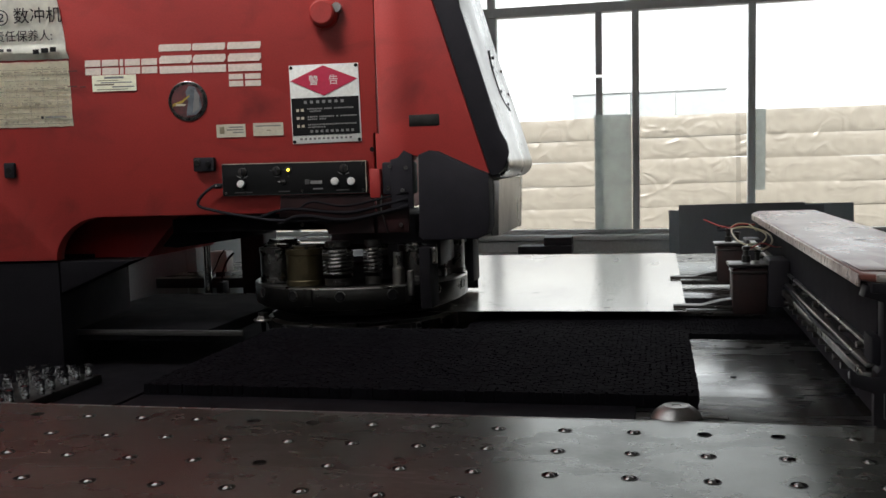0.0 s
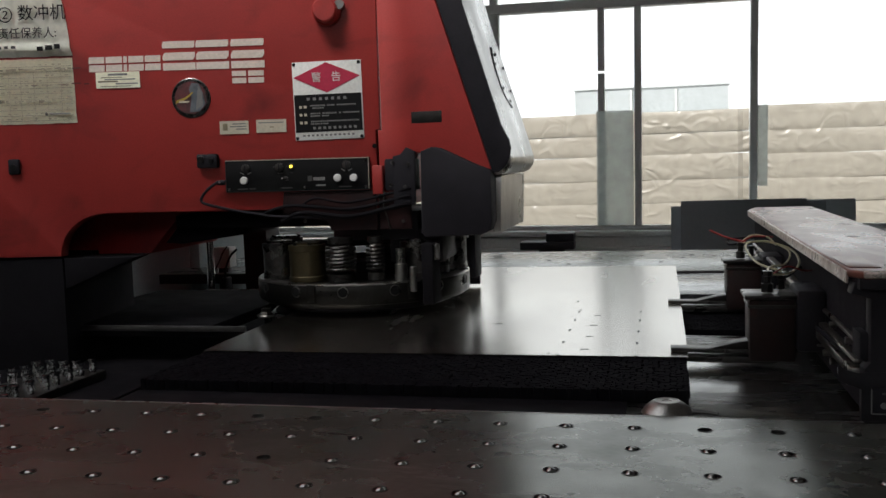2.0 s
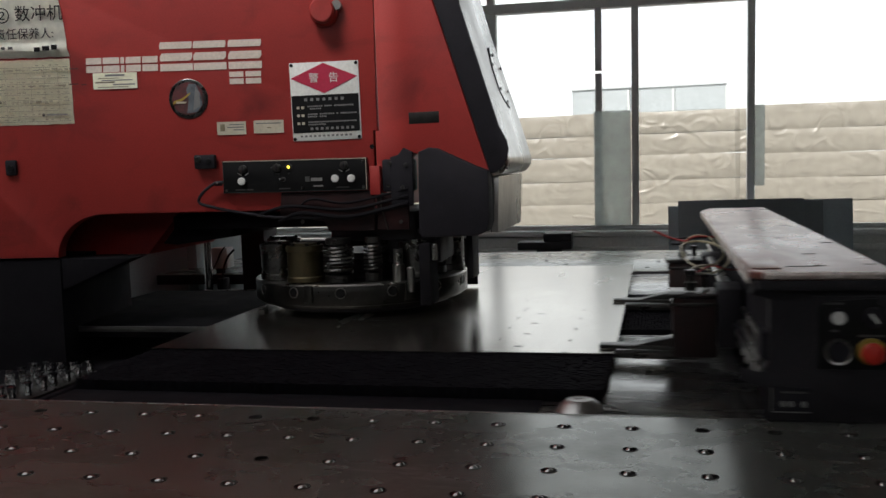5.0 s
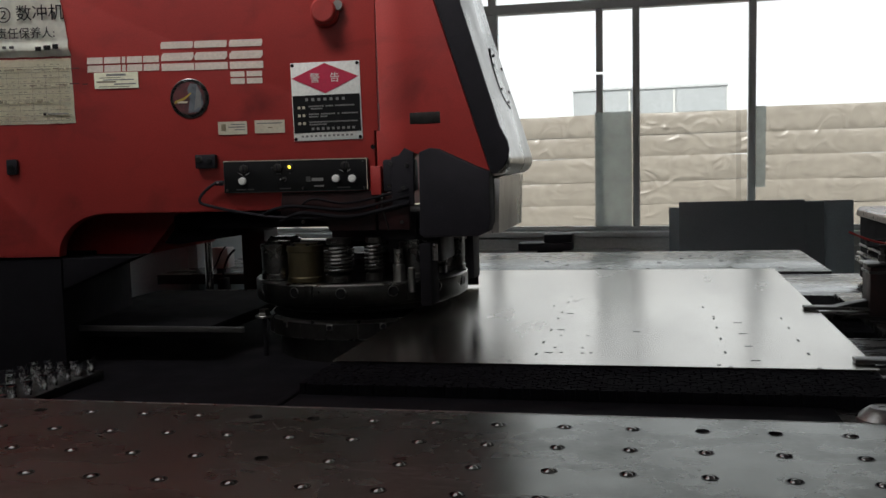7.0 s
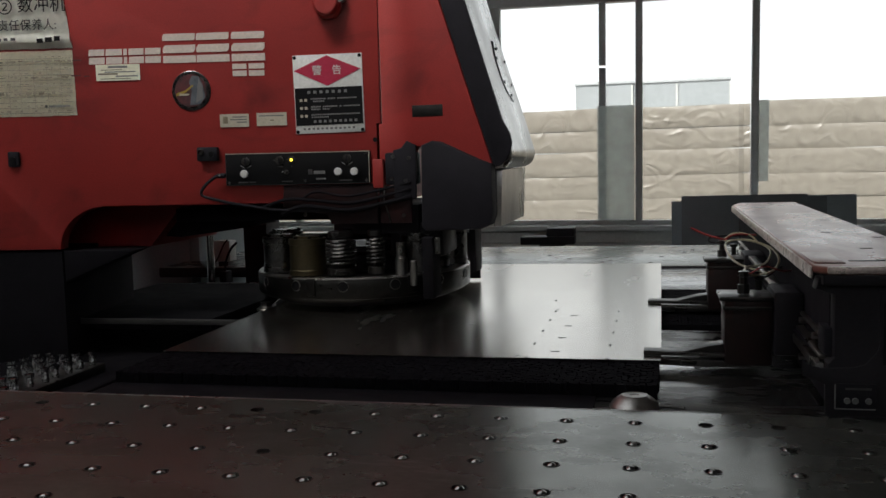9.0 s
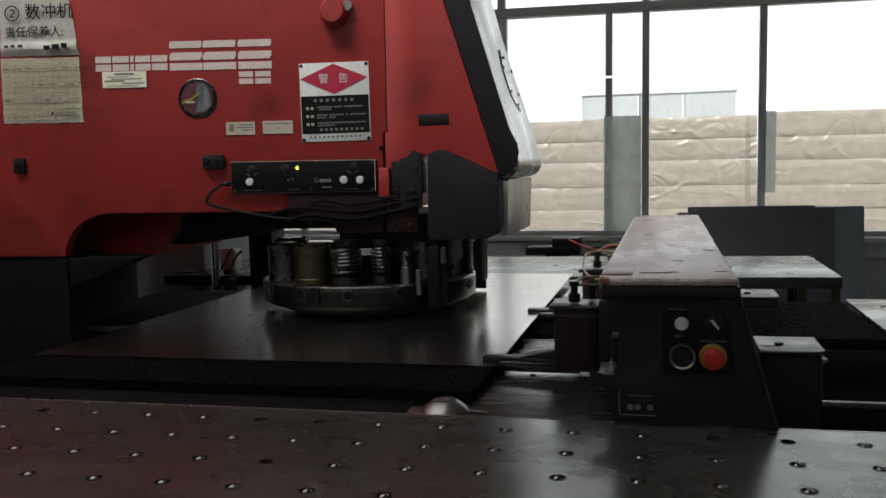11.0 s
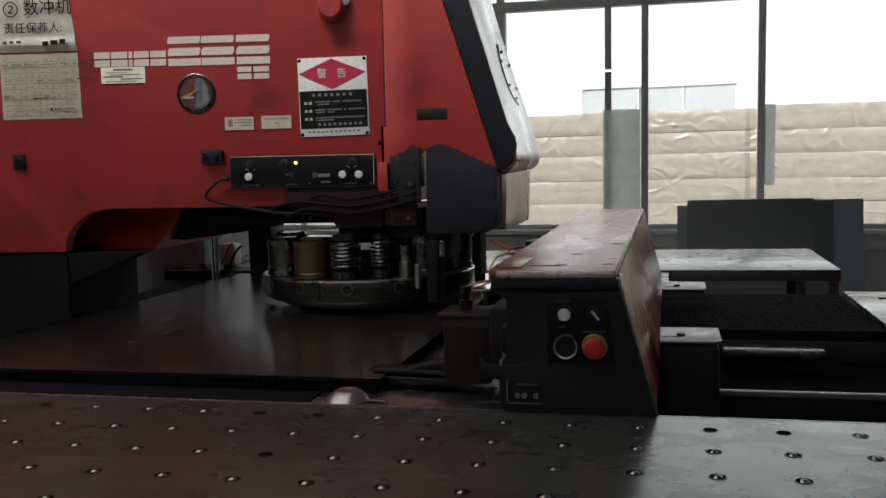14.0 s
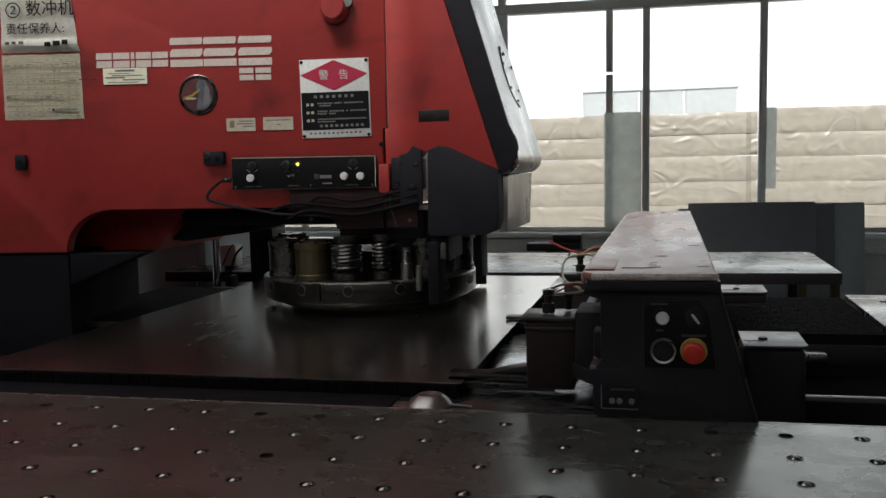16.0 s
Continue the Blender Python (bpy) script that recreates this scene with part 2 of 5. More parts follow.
FAR_GLASS = material("far_building_band", (0.44, 0.465, 0.475), 0.5, 0, (0.40, 0.425, 0.435), 0.4, 0.6, 8, 0.05)
LED_YELLOW = glow("yellow_lamp", (1.0, 0.75, 0.05), 3.0)
LED_RED = glow("red_lamp", (1.0, 0.03, 0.05), 3.0)
GLASS = glass("window_glass", (0.96, 0.97, 0.96))


def dusty_film():
    m = bpy.data.materials.new("dusty_film")
    m.use_nodes = True
    n, l = m.node_tree.nodes, m.node_tree.links
    n.remove(n["Principled BSDF"])
    tr, tl, mx = n.new("ShaderNodeBsdfTransparent"), n.new("ShaderNodeBsdfTranslucent"), n.new("ShaderNodeMixShader")
    tr.inputs[0].default_value = (0.88, 0.90, 0.89, 1)
    tl.inputs[0].default_value = (0.50, 0.53, 0.52, 1)
    co, nz, rm = n.new("ShaderNodeTexCoord"), n.new("ShaderNodeTexNoise"), n.new("ShaderNodeMapRange")
    nz.inputs["Scale"].default_value, nz.inputs["Detail"].default_value = 14, 5
    rm.inputs["To Min"].default_value, rm.inputs["To Max"].default_value = 0.38, 0.8
    l.new(co.outputs["Object"], nz.inputs["Vector"])
    l.new(nz.outputs[0], rm.inputs[0])
    l.new(rm.outputs[0], mx.inputs[0])
    l.new(tr.outputs[0], mx.inputs[1])
    l.new(tl.outputs[0], mx.inputs[2])
    l.new(mx.outputs[0], n["Material Output"].inputs[0])
    return m


GLASS_DIM = dusty_film()


def film_material():
    """Creased clear film over buff insulation boards."""
    m = material("film_wrapped_board", (0.44, 0.395, 0.335), 0.32, 0, (0.385, 0.345, 0.29), 1.6, 0.8, 14, 0.0, 0.08,
                 coat=0.4)
    n, l = m.node_tree.nodes, m.node_tree.links
    co = n.new("ShaderNodeTexCoord")
    mp = n.new("ShaderNodeMapping")
    mp.inputs["Rotation"].default_value = (0, 0.5, 0)
    mp.inputs["Scale"].default_value = (1.7, 1, 2.3)
    nz = n.new("ShaderNodeTexNoise")
    nz.noise_type = "RIDGED_MULTIFRACTAL"
    nz.inputs["Scale"].default_value, nz.inputs["Detail"].default_value = 2.4, 5
    nz.inputs["Distortion"].default_value = 1.4
    bp = n.new("ShaderNodeBump")
    bp.inputs["Strength"].default_value, bp.inputs["Distance"].default_value = 1.0, 0.021
    l.new(co.outputs["Object"], mp.inputs[0])
    l.new(mp.outputs[0], nz.inputs["Vector"])
    l.new(nz.outputs[0], bp.inputs["Height"])
    b = n["Principled BSDF"]
    l.new(bp.outputs[0], b.inputs["Normal"])
    l.new(bp.outputs[0], b.inputs["Coat Normal"])
    # film crease highlights painted into the base colour as whitish ridges
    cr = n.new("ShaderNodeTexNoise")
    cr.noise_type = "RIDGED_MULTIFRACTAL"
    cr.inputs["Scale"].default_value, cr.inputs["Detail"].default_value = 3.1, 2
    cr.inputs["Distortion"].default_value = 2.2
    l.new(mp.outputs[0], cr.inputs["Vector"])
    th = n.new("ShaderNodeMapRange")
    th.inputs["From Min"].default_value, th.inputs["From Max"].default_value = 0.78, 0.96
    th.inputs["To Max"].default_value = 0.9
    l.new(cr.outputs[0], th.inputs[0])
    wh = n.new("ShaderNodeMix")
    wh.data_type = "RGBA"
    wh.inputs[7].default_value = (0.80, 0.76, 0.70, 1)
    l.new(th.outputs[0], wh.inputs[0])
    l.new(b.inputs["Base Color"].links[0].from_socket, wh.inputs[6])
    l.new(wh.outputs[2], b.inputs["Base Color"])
    return m


FILM = film_material()


# ---- mesh helpers ----
def box(bm, x0, x1, y0, y1, z0, z1, bevel=0.0, seg=2):
    vs = [bm.verts.new((x, y, z)) for x in (x0, x1) for y in (y0, y1) for z in (z0, z1)]
    fs = [bm.faces.new([vs[i] for i in q]) for q in
          ((0, 1, 3, 2), (4, 6, 7, 5), (0, 4, 5, 1), (2, 3, 7, 6), (0, 2, 6, 4), (1, 5, 7, 3))]
    if bevel:
        es = {e for f in fs for e in f.edges}
        bmesh.ops.bevel(bm, geom=list(es), offset=bevel, segments=seg, affect="EDGES", profile=0.5)
    return bm


def prism(bm, outline, axis, a, b, bevel=0.0, seg=2):
    """Extrudes a 2D outline along an axis from a to b. axis y: outline in (x, z); x: (y, z); z: (x, y)."""
    def at(p, d):
        return {"y": (p[0], d, p[1]), "x": (d, p[0], p[1]), "z": (p[0], p[1], d)}[axis]
    lo = [bm.verts.new(at(p, a)) for p in outline]
    hi = [bm.verts.new(at(p, b)) for p in outline]
    fs = [bm.faces.new(lo), bm.faces.new(hi[::-1])]
    k = len(outline)
    for i in range(k):
        fs.append(bm.faces.new((lo[i], hi[i], hi[(i + 1) % k], lo[(i + 1) % k])))
    bmesh.ops.recalc_face_normals(bm, faces=fs)
    if bevel:
        rim = {e for f in fs[:2] for e in f.edges}
        bmesh.ops.bevel(bm, geom=list(rim), offset=bevel, segments=seg, affect="EDGES", profile=0.5)
    return bm


def lathe(bm, profile, centre=(0, 0, 0), axis="z", seg=32):
    """Turns (radius, height) pairs round an axis through centre."""
    turn = {"z": Matrix(), "y": Matrix.Rotation(radians(90), 4, "X"), "x": Matrix.Rotation(radians(90), 4, "Y")}[axis]
    m = Matrix.Translation(centre) @ turn
    rings = []
    for r, h in profile:
        if r < 1e-6:
            rings.append([bm.verts.new(m @ Vector((0, 0, h)))])
        else:
            rings.append([bm.verts.new(m @ Vector((r * math.cos(2 * math.pi * i / seg), r * math.sin(2 * math.pi * i / seg), h)))
                          for i in range(seg)])
    fs = []
    for p, q in zip(rings, rings[1:]):
        for i in range(seg):
            j = (i + 1) % seg
            loop = [p[i % len(p)], p[j % len(p)], q[j % len(q)], q[i % len(q)]]
            loop = [v for k, v in enumerate(loop) if v not in loop[:k]]
            if len(loop) > 2:
                fs.append(bm.faces.new(loop))
    for ring in (rings[0], rings[-1]):
        if len(ring) > 2:
            fs.append(bm.faces.new(ring))
    bmesh.ops.recalc_face_normals(bm, faces=fs)
    return bm


def cylinder(bm, centre, r, h, axis="z", seg=24, bevel=0.0):
    b = min(bevel, r * 0.5, h * 0.4)
    prof = [(r, 0), (r, h)] if not b else [(r - b, 0), (r, b), (r, h - b), (r - b, h)]
    return lathe(bm, prof, centre, axis, seg)


def tube(bm, points, r, seg=8, steps=6):
    """A round hose through the points (Catmull-Rom)."""
    ps = [Vector(p) for p in points]
    ps = [ps[0] * 2 - ps[1], *ps, ps[-1] * 2 - ps[-2]]
    path = []
    for i in range(1, len(ps) - 2):
        a, b, c, d = ps[i - 1:i + 3]
        for s in range(steps):
            t = s / steps
            path.append(0.5 * (2 * b + (c - a) * t + (2 * a - 5 * b + 4 * c - d) * t * t + (3 * b - a - 3 * c + d) * t ** 3))
    path.append(ps[-2])
    rings = []
    for i, p in enumerate(path):
        d = (path[min(i + 1, len(path) - 1)] - path[max(i - 1, 0)]).normalized()
        u = d.orthogonal().normalized() if i == 0 else (u - d * u.dot(d)).normalized()
        w = d.cross(u)
        rings.append([bm.verts.new(p + r * (math.cos(2 * math.pi * k / seg) * u + math.sin(2 * math.pi * k / seg) * w)) for k in range(seg)])
    for p, q in zip(rings, rings[1:]):
        for k in range(seg):
            bm.faces.new((p[k], p[(k + 1) % seg], q[(k + 1) % seg], q[k]))
    bm.faces.new(rings[0][::-1])
    bm.faces.new(rings[-1])
    return bm


def mesh_of(name, bm, mat, smooth=True):
    me = bpy.data.meshes.new(name)
    bm.normal_update()
    bm.to_mesh(me)
    bm.free()
    me.materials.append(mat)
    if smooth:
        me.shade_smooth()
        me.set_sharp_from_angle(angle=radians(35))
    return me


def thing(name, at=(0, 0, 0), label="", category="", group="", kind=""):
    ob = new(name)
    ob.location = at
    ob.empty_display_size = 0.1
    return tagged(ob, label, category, group, kind)


def part(name, bm, mat, parent=None, label="", smooth=True):
    ob = new(name, mesh_of(name, bm, mat, smooth))
    if parent:
        ob.parent = parent
    return tagged(ob, label)


def share(name, me, parent, m):
    ob = new(name, me)
    ob.parent = parent
    ob.matrix_basis = m
    return ob


def B():
    return bmesh.new()


def tufts(name, parent, x0, x1, y0, y1, z0, z1, step, label, lean=0.0004, seed=3):
    """A bed of short stiff tufts, joined."""
    rng = random.Random(seed)
    vs, fs = [], []
    nx, ny = int((x1 - x0) / step), int((y1 - y0) / step)
    for i in range(nx + 1):
        for j in range(ny + 1):
            x = x0 + (x1 - x0) * i / nx + rng.uniform(-0.25, 0.25) * step
            y = y0 + (y1 - y0) * j / ny + rng.uniform(-0.25, 0.25) * step
            h = z1 - rng.random() * 0.001
            dx, dy = rng.uniform(-lean, lean) * 2, rng.uniform(-lean, lean) * 2
            a, b = step * 0.49, step * 0.455
            k = len(vs)
            vs += [(x - a, y - a, z0), (x + a, y - a, z0), (x + a, y + a, z0), (x - a, y + a, z0),
                   (x - b + dx, y - b + dy, h), (x + b + dx, y - b + dy, h), (x + b + dx, y + b + dy, h), (x - b + dx, y + b + dy, h)]
            fs += [(k, k + 1, k + 5, k + 4), (k + 1, k + 2, k + 6, k + 5), (k + 2, k + 3, k + 7, k + 6), (k + 3, k, k + 4, k + 7),
                   (k + 4, k + 5, k + 6, k + 7)]
    me = bpy.data.meshes.new(name)
    me.from_pydata(vs, [], fs)
    me.materials.append(BRISTLE)
    ob = new(name, me)
    ob.parent = parent
    return tagged(ob, label, kind="stuff")


def words(name, body, size, mat, parent, m, label="", depth=0.0004):
    """Raised lettering as a mesh. m: the pose of the lettering's lower left corner."""
    cu = bpy.data.curves.new(name, "FONT")
    cu.body, cu.size, cu.extrude = body, size, depth
    tmp = new(name + "_curve", cu)
    me = bpy.data.meshes.new_from_object(tmp.evaluated_get(bpy.context.evaluated_depsgraph_get()))
    bpy.data.objects.remove(tmp)
    me.materials.clear()
    me.materials.append(mat)
    ob = new(name, me)
    ob.parent = parent
    ob.matrix_basis = m
    return tagged(ob, label)


# ---- the hall ----
WY = 4.6            # inner face of the window wall
X0, X1, Y0, ZC = -5.0, 6.0, -3.8, 3.25
LEAN = Matrix.Translation((1.15, 0, 1.4)) @ Matrix.Rotation(radians(0.6), 4, "Y") @ Matrix.Translation((-1.15, 0, -1.4))
MULLIONS = [-4.9, -4.0, -3.1, -2.27, -1.42, -0.62, -0.012, 0.677, 0.906, 1.607, 2.45, 3.3, 4.15, 5.0, 5.9]


def hall():
    bm = box(B(), X0 - 0.25, X1 + 0.25, Y0 - 0.25, WY + 0.25, -0.2, 0.0)
    tagged(part("floor", bm, FLOOR, None, "dull grey workshop concrete floor"), category="floor", kind="structure")
    # unseen ceiling; its opening is added to light the press plate from above
    bm = B()
    for a, b, c, d in ((X0 - 0.25, X1 + 0.25, 0.7, WY + 0.25), (X0 - 0.25, X1 + 0.25, Y0 - 0.25, -0.74),
                       (X0 - 0.25, -2.6, -0.74, 0.7), (0.6, X1 + 0.25, -0.74, 0.7)):
        box(bm, a, b, c, d, ZC, ZC + 0.1)
    tagged(part("ceiling", bm, CEIL, None, "plain off-white unseen ceiling with an opening added to light the press"), category="ceiling", kind="structure")
    bm = box(B(), X0 - 0.25, X0, Y0, WY, 0, ZC)
    tagged(part("wall_west", bm, WALL, None, "plain grey painted plaster wall"), category="wall", kind="structure")
    bm = box(B(), X1, X1 + 0.25, Y0, WY, 0, ZC)
    tagged(part("wall_east", bm, WALL, None, "plain grey painted plaster wall"), category="wall", kind="structure")
    bm = B()
    box(bm, X0, X1, WY, WY + 0.25, 0, 0.80)
    box(bm, X0, X1, WY, WY + 0.25, 3.05, ZC)
    tagged(part("wall_north", bm, WALL, None, "low grey plaster wall under a long row of windows"), category="wall", kind="structure")
    # unseen openings behind the camera, added as front light on the press
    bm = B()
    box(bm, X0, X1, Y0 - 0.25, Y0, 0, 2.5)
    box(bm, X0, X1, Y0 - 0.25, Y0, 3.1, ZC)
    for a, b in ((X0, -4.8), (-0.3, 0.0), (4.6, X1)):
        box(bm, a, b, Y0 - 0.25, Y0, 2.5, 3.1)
    tagged(part("wall_south", bm, WALL, None, "unseen grey plaster wall with two wide openings added for front light"), category="wall", kind="structure")
    bm = box(B(), -3.0, 4.5, WY - 0.07, WY - 0.002, 0.70, 0.735, 0.004)
    tagged(part("trim_ledge", bm, WALL, None, "narrow grey ledge under the windows"), category="ledge", kind="structure")


def windows():
    win = thing("window_1", (0, WY + 0.1, 0), "grey aluminium window row with sliding sashes, clear glass", "window", kind="structure")
    win.matrix_basis = LEAN @ win.matrix_basis
    part("window_sill", box(B(), X0, X1, -0.13, 0.12, 0.80, 0.832, 0.004), ALU, win, "grey metal sill")
    f = B()
    box(f, X0, X1, -0.03, 0.03, 0.834, 0.862, 0.003)
    part("bottom_rail", f, ALU, win)
    part("transom", box(B(), X0, X1, -0.045, 0.045, 2.24, 2.30, 0.004), ALU, win)
    part("top_rail", box(B(), X0, X1, -0.03, 0.03, 3.01, 3.05, 0.003), ALU, win)
    wide = {0.906: 0.022, 1.607: 0.0215, -0.012: 0.034}
    for x in MULLIONS:
        w = wide.get(x, 0.021)
        cuts = (0.862, 1.833, 1.851, 2.24) if x == 0.677 else (0.862, 2.24)
        for za, zb in zip(cuts[::2], cuts[1::2]):
            part("mullion", box(B(), x - w, x + w, -0.035, 0.035, za, zb, 0.004), ALU, win)
        if x not in (0.677, -3.1):
            part("mullion", box(B(), x - 0.024, x + 0.024, -0.035, 0.035, 2.30, 3.01, 0.004), ALU, win)
    for a, b in zip(MULLIONS, MULLIONS[1:]):
        p = part("pane", box(B(), a + 0.02, b - 0.02, -0.003, 0.003, 0.862, 2.24), GLASS, win)
        p.visible_shadow = False
        p = part("pane", box(B(), a + 0.02, b - 0.02, -0.003, 0.003, 2.30, 3.01), GLASS, win)
        p.visible_shadow = False
    # a dusty sash slid behind the fixed pane, and its bright edge
    p = part("sliding_pane", box(B(), 0.650, 0.878, -0.098, -0.095, 0.866, 1.59), GLASS_DIM, win, "dusty film-covered lower pane")
    p.visible_shadow = False
    part("sash_edge", box(B(), 0.872, 0.8775, -0.052, -0.0475, 0.866, 1.40, 0.001), STAINLESS, win, "bright sash edge")
    part("film_strip", box(B(), 1.630, 1.690, -0.012, -0.009, 1.10, 1.60), GLASS_DIM, win, "loose strip of clear film")
    # mullions and rails of the unseen openings added for front light
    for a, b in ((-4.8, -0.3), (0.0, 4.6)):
        w2 = thing("window_fill", (0, Y0 - 0.12, 0), "unseen plain grey aluminium window added for front light", "window", kind="structure")
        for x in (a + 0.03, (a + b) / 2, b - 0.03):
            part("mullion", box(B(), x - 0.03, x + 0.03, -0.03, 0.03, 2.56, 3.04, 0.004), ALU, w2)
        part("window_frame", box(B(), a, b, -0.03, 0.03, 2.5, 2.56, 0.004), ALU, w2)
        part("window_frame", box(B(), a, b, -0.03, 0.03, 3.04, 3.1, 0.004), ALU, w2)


def outside():
    bm = B()
    bm.faces.new([bm.verts.new(p) for p in ((-400, -400, -0.25), (400, -400, -0.25), (400, 400, -0.25), (-400, 400, -0.25))])
    tagged(part("ground", bm, YARD, None, "pale concrete yard outside the workshop"), category="ground", kind="structure")
    # stacks of film-wrapped boards standing in the yard
    rng = random.Random(5)
    low = [0.0, 0.27, 0.545, 0.81]
    for a, b, tops in ((-6.0, -3.0, (1.04, 1.3, 1.555, 1.78, 2.0)), (-2.97, -0.64, (1.04, 1.3, 1.555, 1.78, 2.01)),
                       (-0.605, 1.925, (1.065, 1.308, 1.562, 1.785, 2.01)), (2.0, 4.88, (1.05, 1.285, 1.53, 1.772, 2.022)),
                       (4.92, 8.0, (1.05, 1.28, 1.53, 1.77, 2.02))):
        st = thing("board_stack", ((a + b) / 2, 8.9, -0.25), "stack of buff insulation boards wrapped in creased clear film",
                   "board stack", "board stacks in the yard")
        w = (b - a) / 2
        heights = [*low, *tops]
        for z0, z1 in zip(heights, heights[1:]):
            o = rng.uniform(-0.012, 0.012)
            bm = B()
            nx, nz = 40, 6
            rows = []
            for k in range(nz + 1):
                row = []
                for i in range(nx + 1):
                    x = -w + 2 * w * i / nx
                    z = z0 + 0.001 + (z1 - z0 - 0.002) * k / nz
                    edge = min(k, nz - k) / nz
                    y = -0.4 + o * 0.5 - (0.012 if edge > 0 else 0) + 0.006 * noise.noise((x * 2.1 + a, z * 9, 1.0)) + 0.005 * noise.noise((x * 7, z * 12, a))
                    y += 0.05 if i >= nx - 1 else 0
                    x += 0.01 if i == nx - 2 else 0
                    row.append(bm.verts.new((x, y, z + (0.012 * noise.noise((x * 1.3, a, z1)) if k == nz else 0))))
                rows.append(row)
            back = [[bm.verts.new((x, 0.4, z)) for x in (-w, w)] for z in (z0 + 0.004, z1 - 0.004)]
            for r, q in zip(rows, rows[1:]):
                for i in range(nx):
                    bm.faces.new((r[i], r[i + 1], q[i + 1], q[i]))
            bm.faces.new([*rows[-1], back[1][1], back[1][0]])
            bm.faces.new([*rows[0][::-1], back[0][0], back[0][1]])
            bm.faces.new((back[0][0], back[1][0], back[1][1], back[0][1]))
            bm.faces.new([*(r[0] for r in rows), back[1][0], back[0][0]])
            bm.faces.new([*(r[-1] for r in rows[::-1]), back[0][1], back[1][1]])
            bmesh.ops.recalc_face_normals(bm, faces=bm.faces[:])
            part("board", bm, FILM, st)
    far = thing("far_building", (0.8, 32, -0.25), "pale low industrial building with a window band, beyond the yard", "building")
    part("wall", box(B(), -2.68, -0.70, 0, 6, 0, 3.95), FAR_GLASS, far)
    part("wall", box(B(), -0.68, 2.60, 0.4, 6, 0, 3.95), FAR_WALL, far)
    part("roof", box(B(), -2.72, -0.66, -0.1, 6.1, 3.96, 4.06, 0.02), FAR_WALL, far)
    part("roof", box(B(), -0.65, 2.64, 0.3, 6.1, 3.96, 4.06, 0.02), FAR_WALL, far)
    part("fascia", box(B(), -0.66, 2.66, 0.2, 0.29, 2.95, 3.10, 0.01), WHITE, far, "white fascia board")
    for x, w_ in ((-2.6, 0.92), (-1.62, 0.86), (-0.36, 1.12), (0.90, 1.66)):
        y = -0.06 if x < -0.7 else 0.34
        w = part("window", box(B(), x, x + w_, y, y + 0.05, 3.12, 3.90), FAR_GLASS, far)
        part("frame", box(B(), x + w_ + 0.005, x + w_ + 0.07, y - 0.03, y - 0.005, 3.12, 3.90), WHITE, w, "white window post")


# ---- near table with ball transfers ----
PITCH = 0.1
EMPTY_HOLES = {(0, 0), (4, 0), (5, 0), (11, 0), (12, 0)}


def near_table():
    tab = thing("feed_table", (0, 0, 0), "worn steel feed table studded with ball transfers, oily", "table")
    edge_y, x_lo, x_hi, y_lo = 0.066, -1.25, 2.15, -0.65
    R, K, Z = 0.0112, 16, 0.9
    bm = B()
    for i in range(-12, 21):
        for j in range(0, 7):
            cx, cy = i * PITCH, -j * PITCH
            top = edge_y if j == 0 else cy + PITCH / 2
            x0, x1, y0, y1 = cx - PITCH / 2, cx + PITCH / 2, cy - PITCH / 2, top
            ring, low, out = [], [], []
            for k in range(K):
                a = 2 * math.pi * k / K
                c, s = math.cos(a), math.sin(a)
                ring.append(bm.verts.new((cx + R * c, cy + R * s, Z)))
                low.append(bm.verts.new((cx + R * c, cy + R * s, Z - 0.006)))
                q = max(abs(c), abs(s))
                u, v = c / q, s / q
                out.append(bm.verts.new((cx + u * PITCH / 2, cy + (v * (top - cy) if v > 0 else v * PITCH / 2), Z)))
            for k in range(K):
                n_ = (k + 1) % K
                bm.faces.new((out[k], out[n_], ring[n_], ring[k]))
                bm.faces.new((ring[k], ring[n_], low[n_], low[k]))
    bmesh.ops.remove_doubles(bm, verts=bm.verts[:], dist=1e-5)
    bmesh.ops.recalc_face_normals(bm, faces=bm.faces[:])
    part("table_top", bm, TABLE, tab, "stained steel top with round holes", smooth=False)
    bm = B()
    box(bm, x_lo, 2.05, y_lo, edge_y - 0.002, 0.86, 0.8935)
    part("table_frame", bm, DARK_STEEL, tab)
    part("table_edge", box(B(), x_lo, 2.05, edge_y - 0.0015, edge_y + 0.004, 0.866, 0.9004, 0.001), STEEL, tab, "bright worn steel edge strip")
    for x in (-1.1, 0.4, 1.9):
        part("leg", box(B(), x - 0.04, x + 0.04, -0.55, -0.47, 0, 0.86, 0.004), BLACK, tab)
        part("leg", box(B(), x - 0.04, x + 0.04, -0.04, 0.04, 0, 0.86, 0.004), BLACK, tab)
    cup = lathe(B(), [(0.0112, -0.0065), (0.0112, 0.0006), (0.0098, 0.0008), (0.0092, -0.004)], seg=16)
    cup_me = mesh_of("ball_cup", cup, DARK_STEEL)
    ball_me = mesh_of("ball", lathe(B(), [(0.0087 * math.sin(math.pi * k / 8), -0.0087 * math.cos(math.pi * k / 8)) for k in range(9)], seg=14), BALL)
    for i in range(-12, 21):
        for j in range(0, 5):
            if -11 < i < 18 and j < 5:
                c = share("ball_cup", cup_me, tab, Matrix.Translation((i * PITCH, -j * PITCH, Z)))
                if (i, j) not in EMPTY_HOLES:
                    sunk = 0.005 if (i, j) == (5, 2) else 0.0
                    share("ball", ball_me, c, Matrix.Translation((0, 0, -0.0058 - sunk)))


